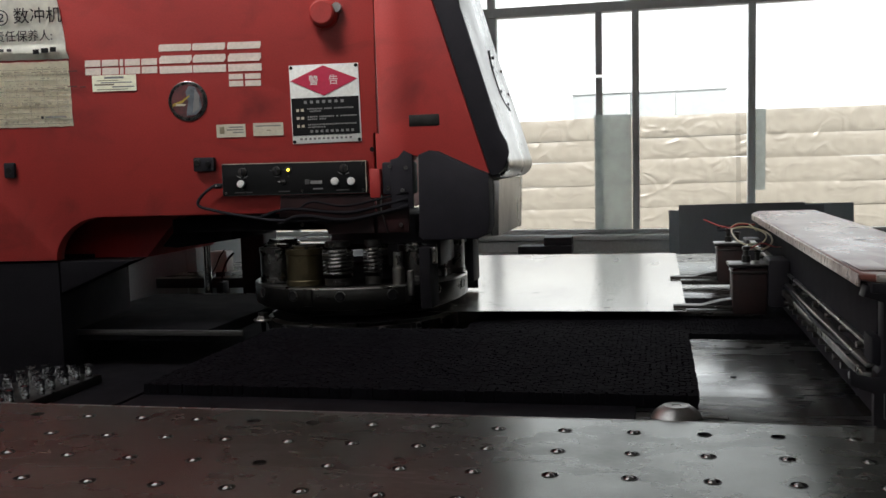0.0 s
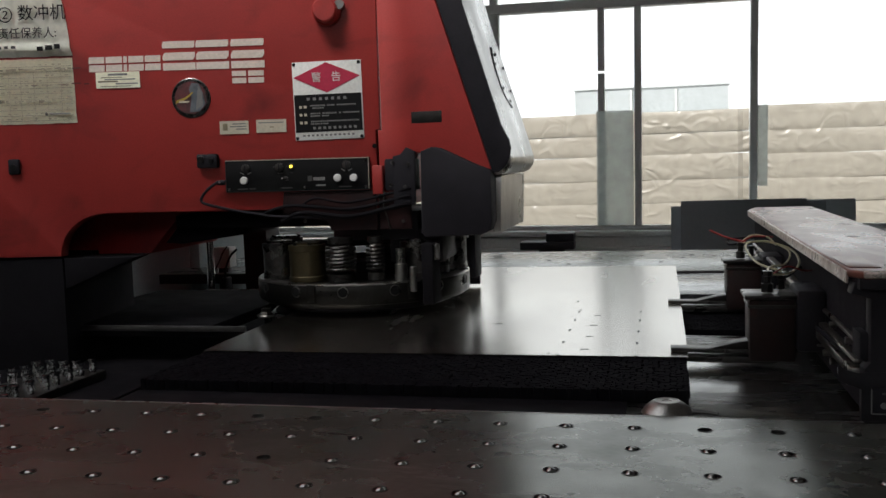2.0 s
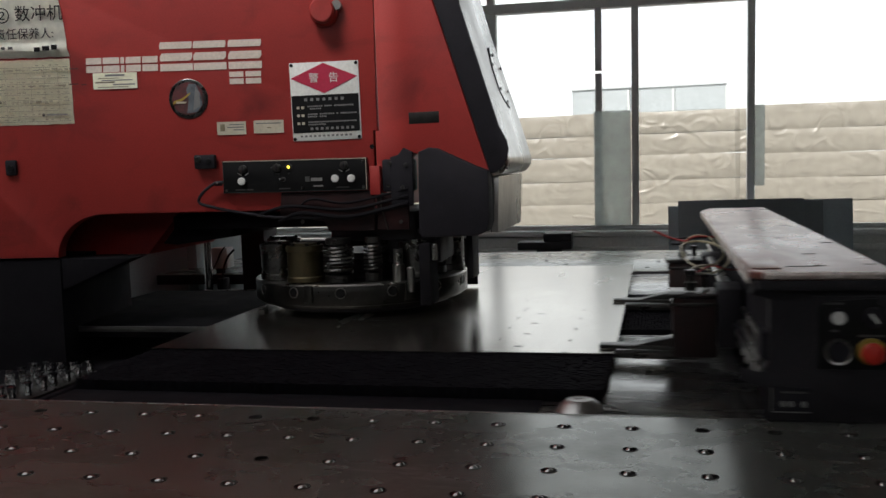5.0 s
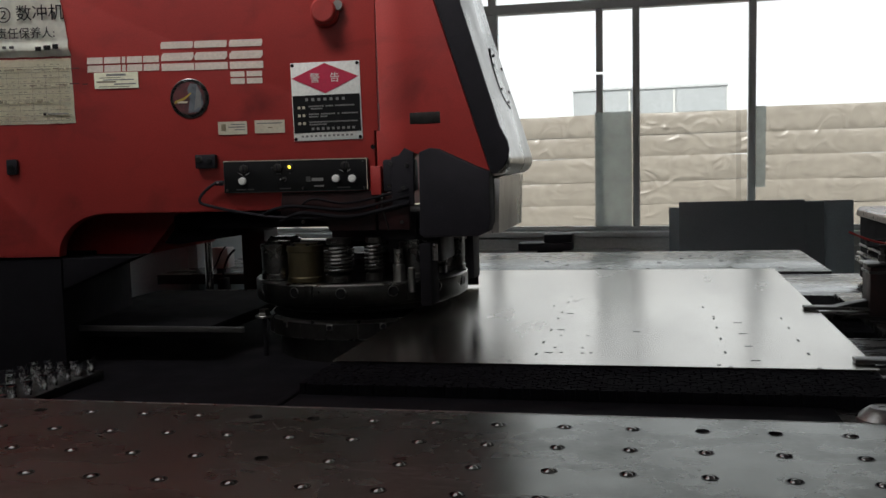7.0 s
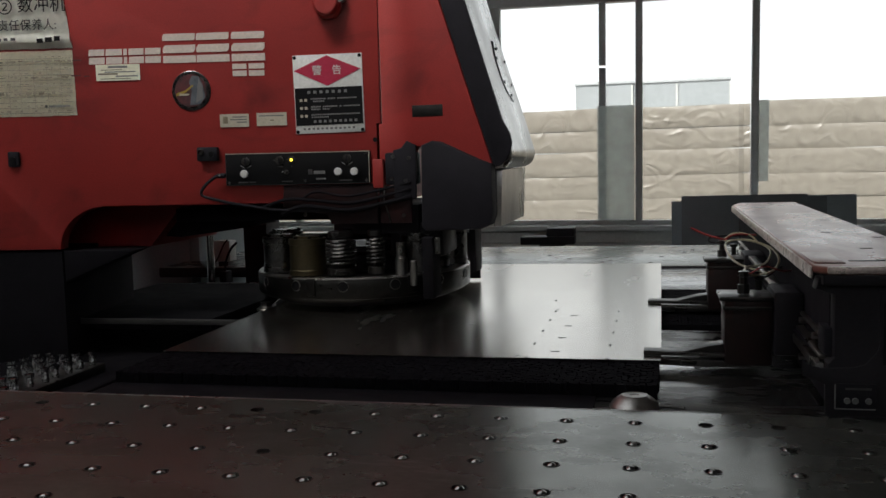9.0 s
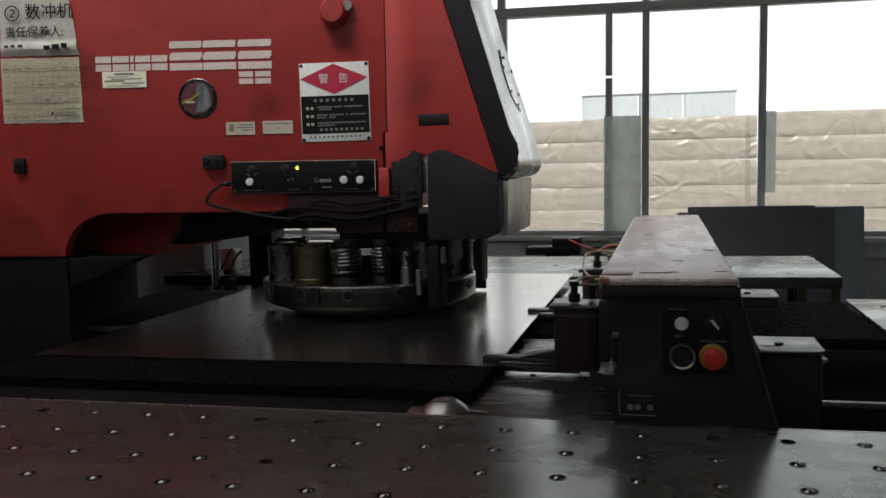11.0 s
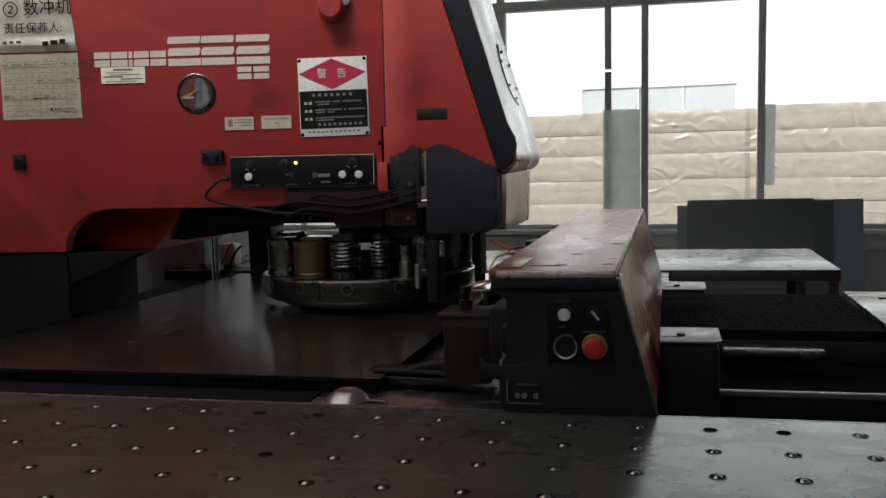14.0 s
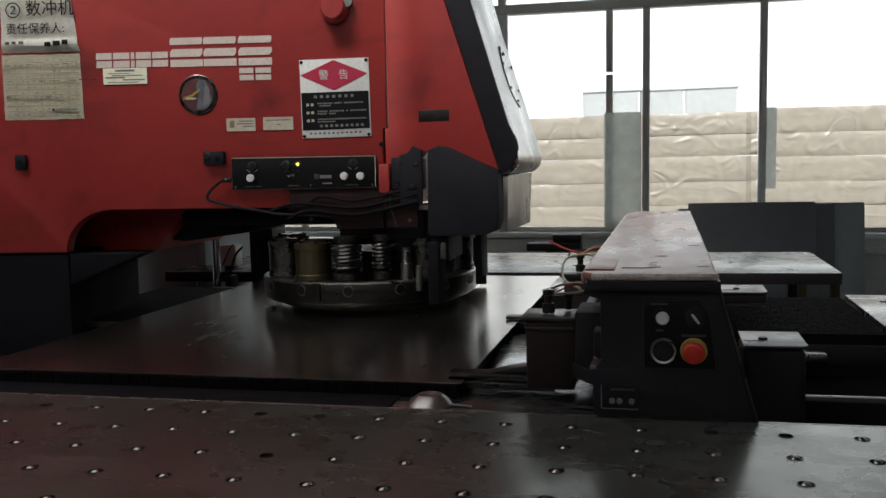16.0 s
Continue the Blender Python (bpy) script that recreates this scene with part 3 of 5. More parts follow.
# ---- fixed middle of the press table ----
def fixed_tables():
    base = thing("press_base", (0, 0, 0), "dark machine base under the tables", "machine base")
    part("bed", box(B(), -1.6, 2.6, 0.1, 1.9, 0.0, 0.80, 0.01), DEEP_BLACK, base)
    part("rail", box(B(), 0.75, 2.6, 0.436, 0.446, 0.80, 0.851, 0.002), STEEL, base, "bright ground guide rail")
    part("rail", box(B(), 0.75, 2.6, 1.586, 1.596, 0.80, 0.851, 0.002), STEEL, base, "bright ground guide rail")
    part("rail_bed", box(B(), 0.75, 2.6, 0.40, 0.4355, 0.80, 0.8495, 0.002), DEEP_BLACK, base)
    mid = thing("brush_table", (0, 0, 0), "fixed middle table with a bed of black bristles", "table")
    part("tray", box(B(), 0.56, 1.515, 0.82, 1.40, 0.80, 0.872, 0.003), BLACK, mid)
    part("front_lip", box(B(), 0.56, 1.515, 0.800, 0.817, 0.83, 0.874, 0.003), BLACK, mid)
    part("support_strip", box(B(), 1.16, 1.37, 0.735, 0.798, 0.852, 0.868, 0.002), PLATE, mid, "bare steel strip below the bristles")
    tufts("bristle_bed", mid, 0.57, 1.505, 0.83, 1.39, 0.872, 0.896, 0.0078, "stiff black bristles in rows")
    side = thing("side_table", (0, 0, 0), "worn steel side table plate with round holes", "table")
    part("table_top", box(B(), 1.522, 2.6, 0.80, 1.42, 0.86, 0.9, 0.002), PLATE, side)
    for x, y in ((1.6, 1.3), (1.7, 1.05), (1.62, 0.9)):
        part("bolt", cylinder(B(), (x, y, 0.9), 0.011, 0.0015, seg=16), INK, side)
    far = thing("far_table", (0, 0, 0), "worn steel feed table beyond the press, scuffed", "table")
    part("table_top", box(B(), -0.9, 1.605, 1.93, 2.66, 0.875, 0.9, 0.002), TABLE, far)
    part("table_rim", box(B(), -0.9, 1.602, 1.924, 1.929, 0.862, 0.899, 0.001), BLACK, far)
    for x in (1.47, 1.575):
        part("post", box(B(), x, x + 0.028, 1.96, 1.99, 0.80, 0.874, 0.002), BRASS, far, "rusty yellow post")
    for x in (-0.8, 0.5, 1.5):
        part("leg", box(B(), x, x + 0.06, 2.5, 2.56, 0, 0.874, 0.004), BLACK, far)
    rng = random.Random(9)
    for k in range(16):
        x, y = rng.uniform(0.6, 1.55), rng.uniform(1.98, 2.6)
        part("bolt", cylinder(B(), (x, y, 0.9), 0.008, 0.002, seg=10), STEEL if k % 2 else INK, far)
    left = thing("die_table", (0, 0, 0), "dark steel table beside the punch turret", "table")
    part("table_top", box(B(), -0.64, -0.10, 0.81, 1.48, 0.87, 0.9, 0.002), DEEP_BLACK, left)
    part("table_edge", box(B(), -0.62, -0.0, 0.80, 0.808, 0.886, 0.9, 0.001), LID, left, "thin worn steel edge")
    part("table_edge", box(B(), -0.50, -0.12, 1.482, 1.49, 0.885, 0.902, 0.001), STEEL, left, "thin worn steel edge")


# ---- the press ----
FY = 0.86
# the red side plate tapers: its tail stands nearer to the feed table than the nose
FACE = Matrix.Translation((0.36, FY, 1.4)) @ Matrix.Rotation(radians(10), 4, "Z") @ Matrix.Rotation(radians(0.5), 4, "Y") @ Matrix.Translation((-0.36, 0, -1.4))


def on_face(ob):
    """Sets a thing, or a part of the press, on the tapered side plate."""
    ob.matrix_basis = Matrix.Translation((0, -FY, 0)) @ FACE if ob.parent else FACE
    return ob


def press_frame():
    pr = thing("punch_press", (0, FY, 0), "red turret punch press head with a black band and stainless nose", "punch press")
    # outer side plate with the arch cut into its lower edge
    arch = [(-0.47 + 0.125 * (1 - math.cos(a)), 1.087 + 0.108 * math.sin(a)) for a in [math.pi / 2 * k / 10 for k in range(11)]]
    plate = [(-1.6, 1.087), *arch, (0.354, 1.195), (0.354, 1.3875), (0.3635, 1.3875), (0.3635, 2.3), (-1.6, 2.3)]
    on_face(part("side_plate", prism(B(), plate, "y", 0.0, 0.045, 0.004), RED, pr, "red enamelled side plate"))
    nose = [(0.3575, 1.235), (0.372, 1.235), (0.45, 1.33), (0.643, 1.275), (0.5135, 1.70), (0.42, 2.30), (0.3672, 2.30), (0.3672, 1.3875), (0.3575, 1.3875)]
    part("nose_plate", prism(B(), nose, "y", 0.0, 0.07, 0.004), RED, pr, "red enamelled nose plate")
    band = [(0.6455, 1.272), (0.660, 1.274), (0.676, 1.286), (0.687, 1.306), (0.6915, 1.330), (0.688, 1.350), (0.669, 1.3865), (0.5815, 1.683), (0.49, 2.30), (0.424, 2.30), (0.516, 1.70)]
    part("nose_band", prism(B(), band, "y", -0.002, 0.012, 0.004), RUBBER, pr, "matt black slanted band")
    cover = [(0.60, 1.266), *[(0.651 + 0.0385 * math.sin(a), 1.3045 - 0.0385 * math.cos(a)) for a in [radians(107) * k / 8 for k in range(9)]], (0.6635, 1.40), (0.5845, 1.652), (0.41, 2.30), (0.34, 2.30)]
    part("nose_cover", prism(B(), cover, "y", 0.013, 0.44, 0.009, 3), STAINLESS, pr, "rounded stainless nose cover")
    ridge = B()
    tube(ridge, [(1.0822 - 0.3 * z, y, z) for y, z in ((0.283, 1.606), (0.236, 1.558), (0.226, 1.498), (0.249, 1.467), (0.311, 1.445))], 0.0028, 6, 5)
    part("curved_slot", ridge, INK, pr, "dark curved slot")
    for y, z in ((0.319, 1.591), (0.26, 1.559), (0.39, 1.56), (0.266, 1.495), (0.381, 1.494), (0.316, 1.462)):
        part("screw", cylinder(B(), (1.0805 - 0.3 * z, y, z), 0.0045, 0.004, "x", 10), INK, pr)
    # body behind the side plate
    inner = [(-1.6, 1.08), (-0.335, 1.08), (-0.235, 1.19), (0.36, 1.19), (0.36, 2.29), (-1.6, 2.29)]
    part("body", prism(B(), inner, "y", 0.075, 0.46), RED_SHADED, pr, "red inner frame, shade put into a darker enamel")
    part("body_wedge", prism(B(), [(0.33, 0.052), (-1.575, -0.284), (-1.6, 0.073), (0.33, 0.073)], "z", 1.21, 2.29), RED_SHADED, pr, "red frame filling the taper, in the shaded enamel")
    lower = [(-1.6, 0.0), (-0.47, 0.0), (-0.47, 1.083), (-1.6, 1.083)]
    on_face(part("column", prism(B(), lower, "y", 0.006, 0.46, 0.004), DEEP_BLACK, pr, "black lower column"))
    on_face(part("gusset", prism(B(), [(-0.468, 1.0), (-0.42, 1.02), (-0.27, 1.083), (-0.468, 1.083)], "y", 0.008, 0.10, 0.004), DEEP_BLACK, pr, "black gusset"))
    part("head_underside", box(B(), -0.24, 0.208, 0.05, 0.44, 1.147, 1.183, 0.004), DEEP_BLACK, pr, "black ram housing")
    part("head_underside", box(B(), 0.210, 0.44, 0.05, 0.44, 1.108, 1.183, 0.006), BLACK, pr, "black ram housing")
    part("brace", prism(B(), [(-0.33, 1.105), (-0.24, 1.186), (-0.1, 1.186), (-0.1, 1.12), (-0.27, 1.10)], "y", 0.12, 0.40, 0.004), DEEP_BLACK, pr)
    # black housing and stainless side below the nose
    house = [(0.468, 1.131), (0.478, 1.121), (0.615, 1.123), (0.638, 1.133), (0.646, 1.155), (0.646, 1.2787), (0.611, 1.2928), (0.520, 1.337), (0.500, 1.340), (0.4725, 1.330)]
    part("ram_cover", prism(B(), house, "y", -0.03, 0.04, 0.006), RUBBER, pr, "black ram cover")
    part("ram_cover_side", prism(B(), [(0.605, 1.122), (0.654, 1.124), (0.660, 1.264), (0.605, 1.264)], "y", 0.044, 0.44, 0.005), STAINLESS, pr, "stainless ram cover side")
    part("ram_housing", box(B(), 0.47, 0.603, 0.045, 0.44, 1.122, 1.262, 0.004), DEEP_BLACK, pr, "black ram housing")
    part("bracket", box(B(), 0.345, 0.372, -0.022, -0.002, 1.228, 1.30, 0.003), RED, pr, "small red bracket")
    part("bracket", box(B(), 0.374, 0.45, -0.012, 0.05, 1.235, 1.315, 0.006), RUBBER, pr, "black clamp block")
    on_face(part("lower_housing", prism(B(), [(0.112, 1.185), (0.225, 1.165), (0.235, 1.14), (0.352, 1.14), (0.352, 1.2395), (0.118, 1.2395)], "y", -0.014, -0.001, 0.003), BLACK_RED, pr, "blackish red housing under the panel"))
    part("lower_housing", box(B(), 0.358, 0.44, -0.012, 0.0, 1.14, 1.232, 0.003), BLACK_RED, pr, "blackish red housing under the panel")
    part("bracket", prism(B(), [(0.40, 1.20), (0.455, 1.20), (0.458, 1.33), (0.435, 1.342), (0.42, 1.325), (0.40, 1.32)], "y", -0.024, -0.0125, 0.003), RUBBER, pr, "black hose bundle cover")
    for k, (z, r) in enumerate(((1.205, 0.006), (1.187, 0.0075), (1.222, 0.0045))):
        on_face(part("cable", tube(B(), [(0.06 + k * 0.05, -0.016, z - 0.02), (0.14 + k * 0.03, -0.024, z), (0.28, -0.026, z - 0.012), (0.38, -0.024, z + 0.006), (0.44, -0.04, z + 0.02)], r * 0.7, 8), DEEP_BLACK, pr, "black cable"))
    part("cable", tube(B(), [(0.375, -0.02, 1.235), (0.372, -0.022, 1.20), (0.38, -0.02, 1.17), (0.385, -0.012, 1.14)], 0.0022, 6), DULL, pr, "thin bare cable")
    for x, z in ((0.40, 1.305), (0.44, 1.30), (0.395, 1.25), (0.43, 1.245), (0.16, 1.165), (0.30, 1.16), (0.42, 1.16)):
        part("bolt", cylinder(B(), (x, -0.024 if x > 0.39 and z > 1.2 else -0.014, z), 0.005, 0.004, "y", 8), DULL, pr)
    part("chute", box(B(), 0.555, 0.572, 0.12, 0.20, 1.0, 1.125, 0.002), RUBBER, pr, "hanging black rubber strip")
    part("ram", box(B(), 0.36, 0.50, 0.06, 0.36, 1.05, 1.135, 0.005), BLACK, pr)
    # round stop, slot, ports
    kn = on_face(part("knob", lathe(B(), [(0.035, 0.0), (0.035, 0.02), (0.03, 0.024), (0.03, 0.046), (0.026, 0.05), (0, 0.05)], (0.243, 0.0, 1.679), "y", 28), RED, pr, "round red cap"))
    part("stud", cylinder(B(), (0.276, -0.004, 1.694), 0.012, 0.02, "y", 12), STEEL, kn)
    part("recess", box(B(), 0.446, 0.523, -0.0012, 0.004, 1.400, 1.428, 0.0005), PITCHED, pr, "dark slot")
    sw = on_face(part("switch", box(B(), -0.098, -0.045, -0.02, 0.0, 1.304, 1.339, 0.004), RUBBER, pr, "black switch box"))
    part("lens", lathe(B(), [(0.009, 0.0), (0.009, 0.004), (0.006, 0.005), (0.005, 0.002), (0, 0.002)], (-0.087, -0.0195, 1.327), "y", 16), DARK_STEEL, sw)
    part("plug", cylinder(B(), (-0.06, -0.0195, 1.322), 0.007, 0.005, "y", 12, 0.001), INK, sw)
    pt = on_face(part("port", box(B(), -0.589, -0.560, -0.012, 0.0, 1.300, 1.339, 0.004), RUBBER, pr, "black port plug"))
    part("lens", cylinder(B(), (-0.574, -0.011, 1.318), 0.008, 0.003, "y", 14), INK, pt)
    on_face(part("screw", cylinder(B(), (0.350, -0.001, 1.348), 0.006, 0.006, "y", 10), INK, pr))
    # cable from the panel, and the hose along the lower edge
    on_face(part("cable", tube(B(), [(-0.026, -0.012, 1.270), (-0.05, -0.02, 1.266), (-0.0816, -0.022, 1.2405), (-0.088, -0.022, 1.2193), (-0.054, -0.022, 1.2075), (-0.0107, -0.02, 1.197), (0.047, -0.02, 1.187), (0.11, -0.02, 1.178), (0.30, -0.022, 1.172)], 0.0038, 8), RUBBER, pr, "black cable"))
    part_plug = on_face(part("cable_plug", cylinder(B(), (-0.048, -0.02, 1.2665), 0.006, 0.02, "x", 10, 0.001), RUBBER, pr, "black cable plug"))
    part("stud", cylinder(B(), (-0.04, -0.026, 1.268), 0.003, 0.002, "y", 8), STEEL, part_plug)
    return pr


def flat(bm, x0, x1, z0, z1, y=-0.001, d=0.0008):
    return box(bm, x0, x1, y - d, y, z0, z1)


def upright(x, y, z):
    return pose(x, y, z, 90, 0, 0)


def press_signs():
    # model mark: plain cream bars
    logo = on_face(thing("model_mark", (0, FY, 0), "cream model mark of stacked bars on the red side plate", "emblem"))
    for x0, x1 in ((-0.366, -0.326), (-0.3225, -0.2805), (-0.277, -0.268), (-0.264, -0.2255), (-0.222, -0.182)):
        for z, h in ((1.552, 0.0165), (1.5725, 0.016)):
            part("bar", prism(B(), [(x0 - 0.001, z), (x1 - 0.001, z), (x1, z + h), (x0 + 0.0005, z + h)], "y", -0.0018, -0.001), LOGO, logo)
    for x0, x1 in ((-0.1765, -0.094), (-0.0915, -0.0085), (-0.003, 0.081)):
        for z, h, cut in ((1.5500, 0.0178, 0.0), (1.5745, 0.0192, 0.006), (1.6045, 0.017, 0.003)):
            part("bar", prism(B(), [(x0, z), (x1 - cut, z), (x1, z + h * 0.4), (x1, z + h), (x0 + cut, z + h), (x0, z + h * 0.6)], "y", -0.0018, -0.001), LOGO, logo)
    for x0, x1 in ((-0.0025, 0.033), (0.0385, 0.0775)):
        for z, h in ((1.513, 0.0135), (1.5305, 0.013)):
            part("bar", flat(B(), x0, x1, z, z + h), LOGO, logo)
    # round emblem
    em = thing("round_emblem", (-0.1092, FY, 1.4803), "round black-rimmed emblem with grey-blue and dull red shapes", "emblem")
    em.matrix_basis = FACE @ Matrix.Translation((-0.1092, 0, 1.4803))
    part("rim", lathe(B(), [(0.0495, 0), (0.0495, 0.002), (0.0475, 0.003), (0, 0.003)], (0, 0, 0), "y", 44), INK, em)
    part("ring_line", lathe(B(), [(0.0492, 0.0022), (0.0492, 0.0028), (0.0478, 0.0034), (0.0476, 0.003)], (0, 0, 0), "y", 44), DULL, em, "thin worn metal line")
    part("field", cylinder(B(), (0, -0.003, 0), 0.0405, 0.0006, "y", 36), EMBLEM_RED, em)
    part("shape", prism(B(), [(-0.004, -0.036), (0.022, -0.034), (0.036, -0.016), (0.031, 0.012), (0.02, 0.035), (0.004, 0.037), (-0.004, 0.022), (0.002, 0.0)], "y", -0.0048, -0.0038), BLUE_PRINT, em)
    part("shape", prism(B(), [(0.012, -0.03), (0.03, -0.02), (0.03, 0.01), (0.02, 0.03)], "y", -0.0053, -0.0049), GREY_PRINT, em)
    part("stroke", prism(B(), [(-0.039, -0.014), (-0.012, -0.004), (0.006, 0.011), (0.006, 0.015), (-0.014, 0.001), (-0.036, -0.006)], "y", -0.0058, -0.0054), YELLOW, em)
    part("stroke", prism(B(), [(-0.03, -0.012), (-0.008, -0.012), (-0.002, -0.008), (-0.03, -0.006)], "y", -0.0058, -0.0054), STICKER, em)
    # small stickers
    for x0, x1, z0, z1, mat, lab in ((-0.350, -0.2375, 1.5105, 1.5505, PAPER, "small scratched yellowed paper label below the model mark"),
                                     (-0.0395, 0.0338, 1.3876, 1.4198, STICKER, "small cream sticker with fine print"),
                                     (0.0536, 0.1294, 1.389, 1.421, STICKER, "small cream sticker with fine print")):
        s = on_face(thing("sticker", (0, FY, 0), lab, "sticker", "stickers on the press"))
        part("film", flat(B(), x0, x1, z0, z1, -0.0021), mat, s)
        if mat is PAPER:
            for r, (u0, u1, h) in enumerate(((0.28, 0.72, 0.005), (0.12, 0.6, 0.002), (0.2, 0.9, 0.0025), (0.05, 0.5, 0.004), (0.45, 0.95, 0.003), (0.1, 0.8, 0.002))):
                z = z1 - 0.009 - r * 0.0055
                part("scratch", flat(B(), x0 + u0 * (x1 - x0), x0 + u1 * (x1 - x0), z, z + h, -0.003, 0.0003), BROWN_PRINT if r % 2 else GREY_PRINT, s, "worn print")
        elif x0 < 0:
            part("stamp", flat(B(), x0 + 0.008, x0 + 0.02, z0 + 0.009, z1 - 0.006, -0.003, 0.0003), BROWN_PRINT, s)
            for r, u in enumerate((0.036, 0.042, 0.026)):
                part("print", flat(B(), x0 + 0.068 - u, x0 + 0.068, z1 - 0.009 - r * 0.0065, z1 - 0.006 - r * 0.0065, -0.003, 0.0003), GREY_PRINT, s)
        else:
            part("print", flat(B(), x0 + 0.006, x1 - 0.006, z1 - 0.009, z1 - 0.0062, -0.003, 0.0003), GREY_PRINT, s)
            part("print", flat(B(), x0 + 0.034, x0 + 0.044, z1 - 0.020, z1 - 0.0175, -0.003, 0.0003), BROWN_PRINT, s)
    # warning plate
    wp = thing("warning_sign", (0, FY, 0), "white warning plate with a crimson diamond and black text panel", "sign")
    wp.matrix_basis = FACE @ Matrix.Translation((0.2365, 0, 1.464)) @ Matrix.Rotation(radians(-0.9), 4, "Y") @ Matrix.Translation((-0.2365, 0, -1.464))
    part("plate", box(B(), 0.1505, 0.3235, -0.003, -0.0005, 1.3675, 1.5605, 0.001), WHITE, wp)
    part("diamond", prism(B(), [(0.1525, 1.5222), (0.2355, 1.4835), (0.3195, 1.5222), (0.236, 1.5575)], "y", -0.0042, -0.0032), CRIMSON, wp, "crimson diamond")
    part("text_panel", flat(B(), 0.1525, 0.3205, 1.3875, 1.4797, -0.0032), INK, wp, "black panel")
    words("lettering", "警", 0.0255, WHITE, wp, upright(0.198, -0.0046, 1.5125))
    words("lettering", "告", 0.0255, WHITE, wp, upright(0.2475, -0.0046, 1.5125))
    rng = random.Random(31)
    for k in range(7):
        x = 0.184 + k * 0.0153
        part("print", flat(B(), x, x + 0.0075, 1.4655, 1.4725, -0.0044, 0.0004), GREY_PRINT, wp)
    for z in (1.4505, 1.431, 1.4115):
        for x in (0.164, 0.1755):
            part("print", flat(B(), x, x + 0.007, z - 0.004, z + 0.0025, -0.0044, 0.0004), STICKER, wp)
        for zz, end in ((z, 0.311), (z - 0.006, rng.uniform(0.225, 0.25))):
            x = 0.1915
            while x < end:
                w_ = rng.uniform(0.0028, 0.0045)
                if rng.random() < 0.9:
                    part("print", flat(B(), x, x + w_, zz, zz + 0.0036, -0.0044, 0.0004), GREY_PRINT, wp)
                x += w_ + 0.0012
    for k in range(9):
        x = 0.1965 + k * 0.0128
        part("print", flat(B(), x, x + 0.0068, 1.3935, 1.400, -0.0044, 0.0004), GREY_PRINT, wp)
    for k in range(12):
        x = 0.170 + k * 0.0112
        part("print", flat(B(), x, x + 0.006, 1.3765, 1.3812, -0.0034, 0.0004), GREY_PRINT, wp)
    for x in (0.1555, 0.3175):
        for z in (1.3725, 1.5545):
            part("rivet", lathe(B(), [(0.0045, 0), (0.004, 0.0015), (0, 0.002)], (x, -0.003, z), "y", 12), INK, wp)
    # paper notices
    n1 = on_face(thing("paper_notice", (0, FY, 0), "curled laminated paper notice with handwritten black characters", "notice"))

    def paper(bm, x0, x1, z0, z1, taper, nx, nz, lift):
        """A thin sheet of paper with slightly wavy faces; lift(u, v) stands it off the plate."""
        rows = []
        for k in range(nz + 1):
            v, row = k / nz, []
            for i in range(nx + 1):
                u = i / nx
                x = x0 + (x1 - x0) * u - taper * v * u + 0.0015 * noise.noise((v * 9, u * 3, x0))
                z = z0 + (z1 - z0) * v + 0.0012 * noise.noise((u * 11, 4.0, z0))
                row.append(bm.verts.new((x, -0.0016 - lift(u, v), z)))
            rows.append(row)
        for r, q in zip(rows, rows[1:]):
            for i in range(nx):
                bm.faces.new((r[i], r[i + 1], q[i + 1], q[i]))
        bmesh.ops.solidify(bm, geom=bm.faces[:], thickness=0.0005)
        return bm

    def curl(u, v):
        fold = 0.010 * math.exp(-((v - 0.09) / 0.06) ** 2) * (0.6 + 0.4 * math.sin(3.0 * u))
        return fold + 0.0012 * abs(noise.noise((u * 2, v * 2, 2))) + 0.004 * u ** 5 * v

    part("sheet", paper(B(), -0.608, -0.4065, 1.594, 1.80, 0.028, 22, 26, curl), FILM_PAPER, n1)
    words("lettering", "②", 0.046, INK, n1, upright(-0.595, -0.0075, 1.683))
    words("lettering", "数冲机", 0.0415, INK, n1, upright(-0.540, -0.0075, 1.6875))
    words("lettering", "责任保养人:", 0.0292, INK, n1, upright(-0.594, -0.0075, 1.6425))
    for x0, x1, z, h in ((-0.4915, -0.476, 1.607, 0.0065), (-0.470, -0.452, 1.609, 0.0068), (-0.447, -0.432, 1.611, 0.007), (-0.593, -0.583, 1.6135, 0.004), (-0.576, -0.566, 1.6145, 0.004), (-0.558, -0.546, 1.6145, 0.004)):
        part("bar", flat(B(), x0, x1, z, z + 1.7 * h, -0.0145, 0.0004), DIM_PRINT if x0 < -0.5 else INK, n1)
    n2 = on_face(thing("paper_form", (0, FY, 0), "yellowed inspection form with ruled rows taped to the press", "notice"))
    part("sheet", paper(B(), -0.6115, -0.4045, 1.4265, 1.589, 0.004, 14, 12, lambda u, v: 0.002 * abs(noise.noise((u * 3, v * 3, 5)))), PAPER, n2)
    rng = random.Random(4)
    for k in range(11):
        z = 1.434 + k * 0.0135
        part("ruled_line", flat(B(), -0.603, -0.412, z, z + 0.0009, -0.0045, 0.0003), BROWN_PRINT, n2)
        for i in range(11):
            x = -0.602 + i * 0.017 + rng.uniform(0, 0.006)
            if rng.random() < 0.62:
                part("print", flat(B(), x, x + rng.uniform(0.004, 0.011), z + 0.004, z + rng.uniform(0.0055, 0.0075), -0.0045, 0.0003), FADED_PRINT, n2)
    for x in (-0.575, -0.545, -0.51, -0.475, -0.44):
        part("ruled_line", flat(B(), x, x + 0.0009, 1.434, 1.569, -0.0051, 0.0003), FADED_PRINT, n2)
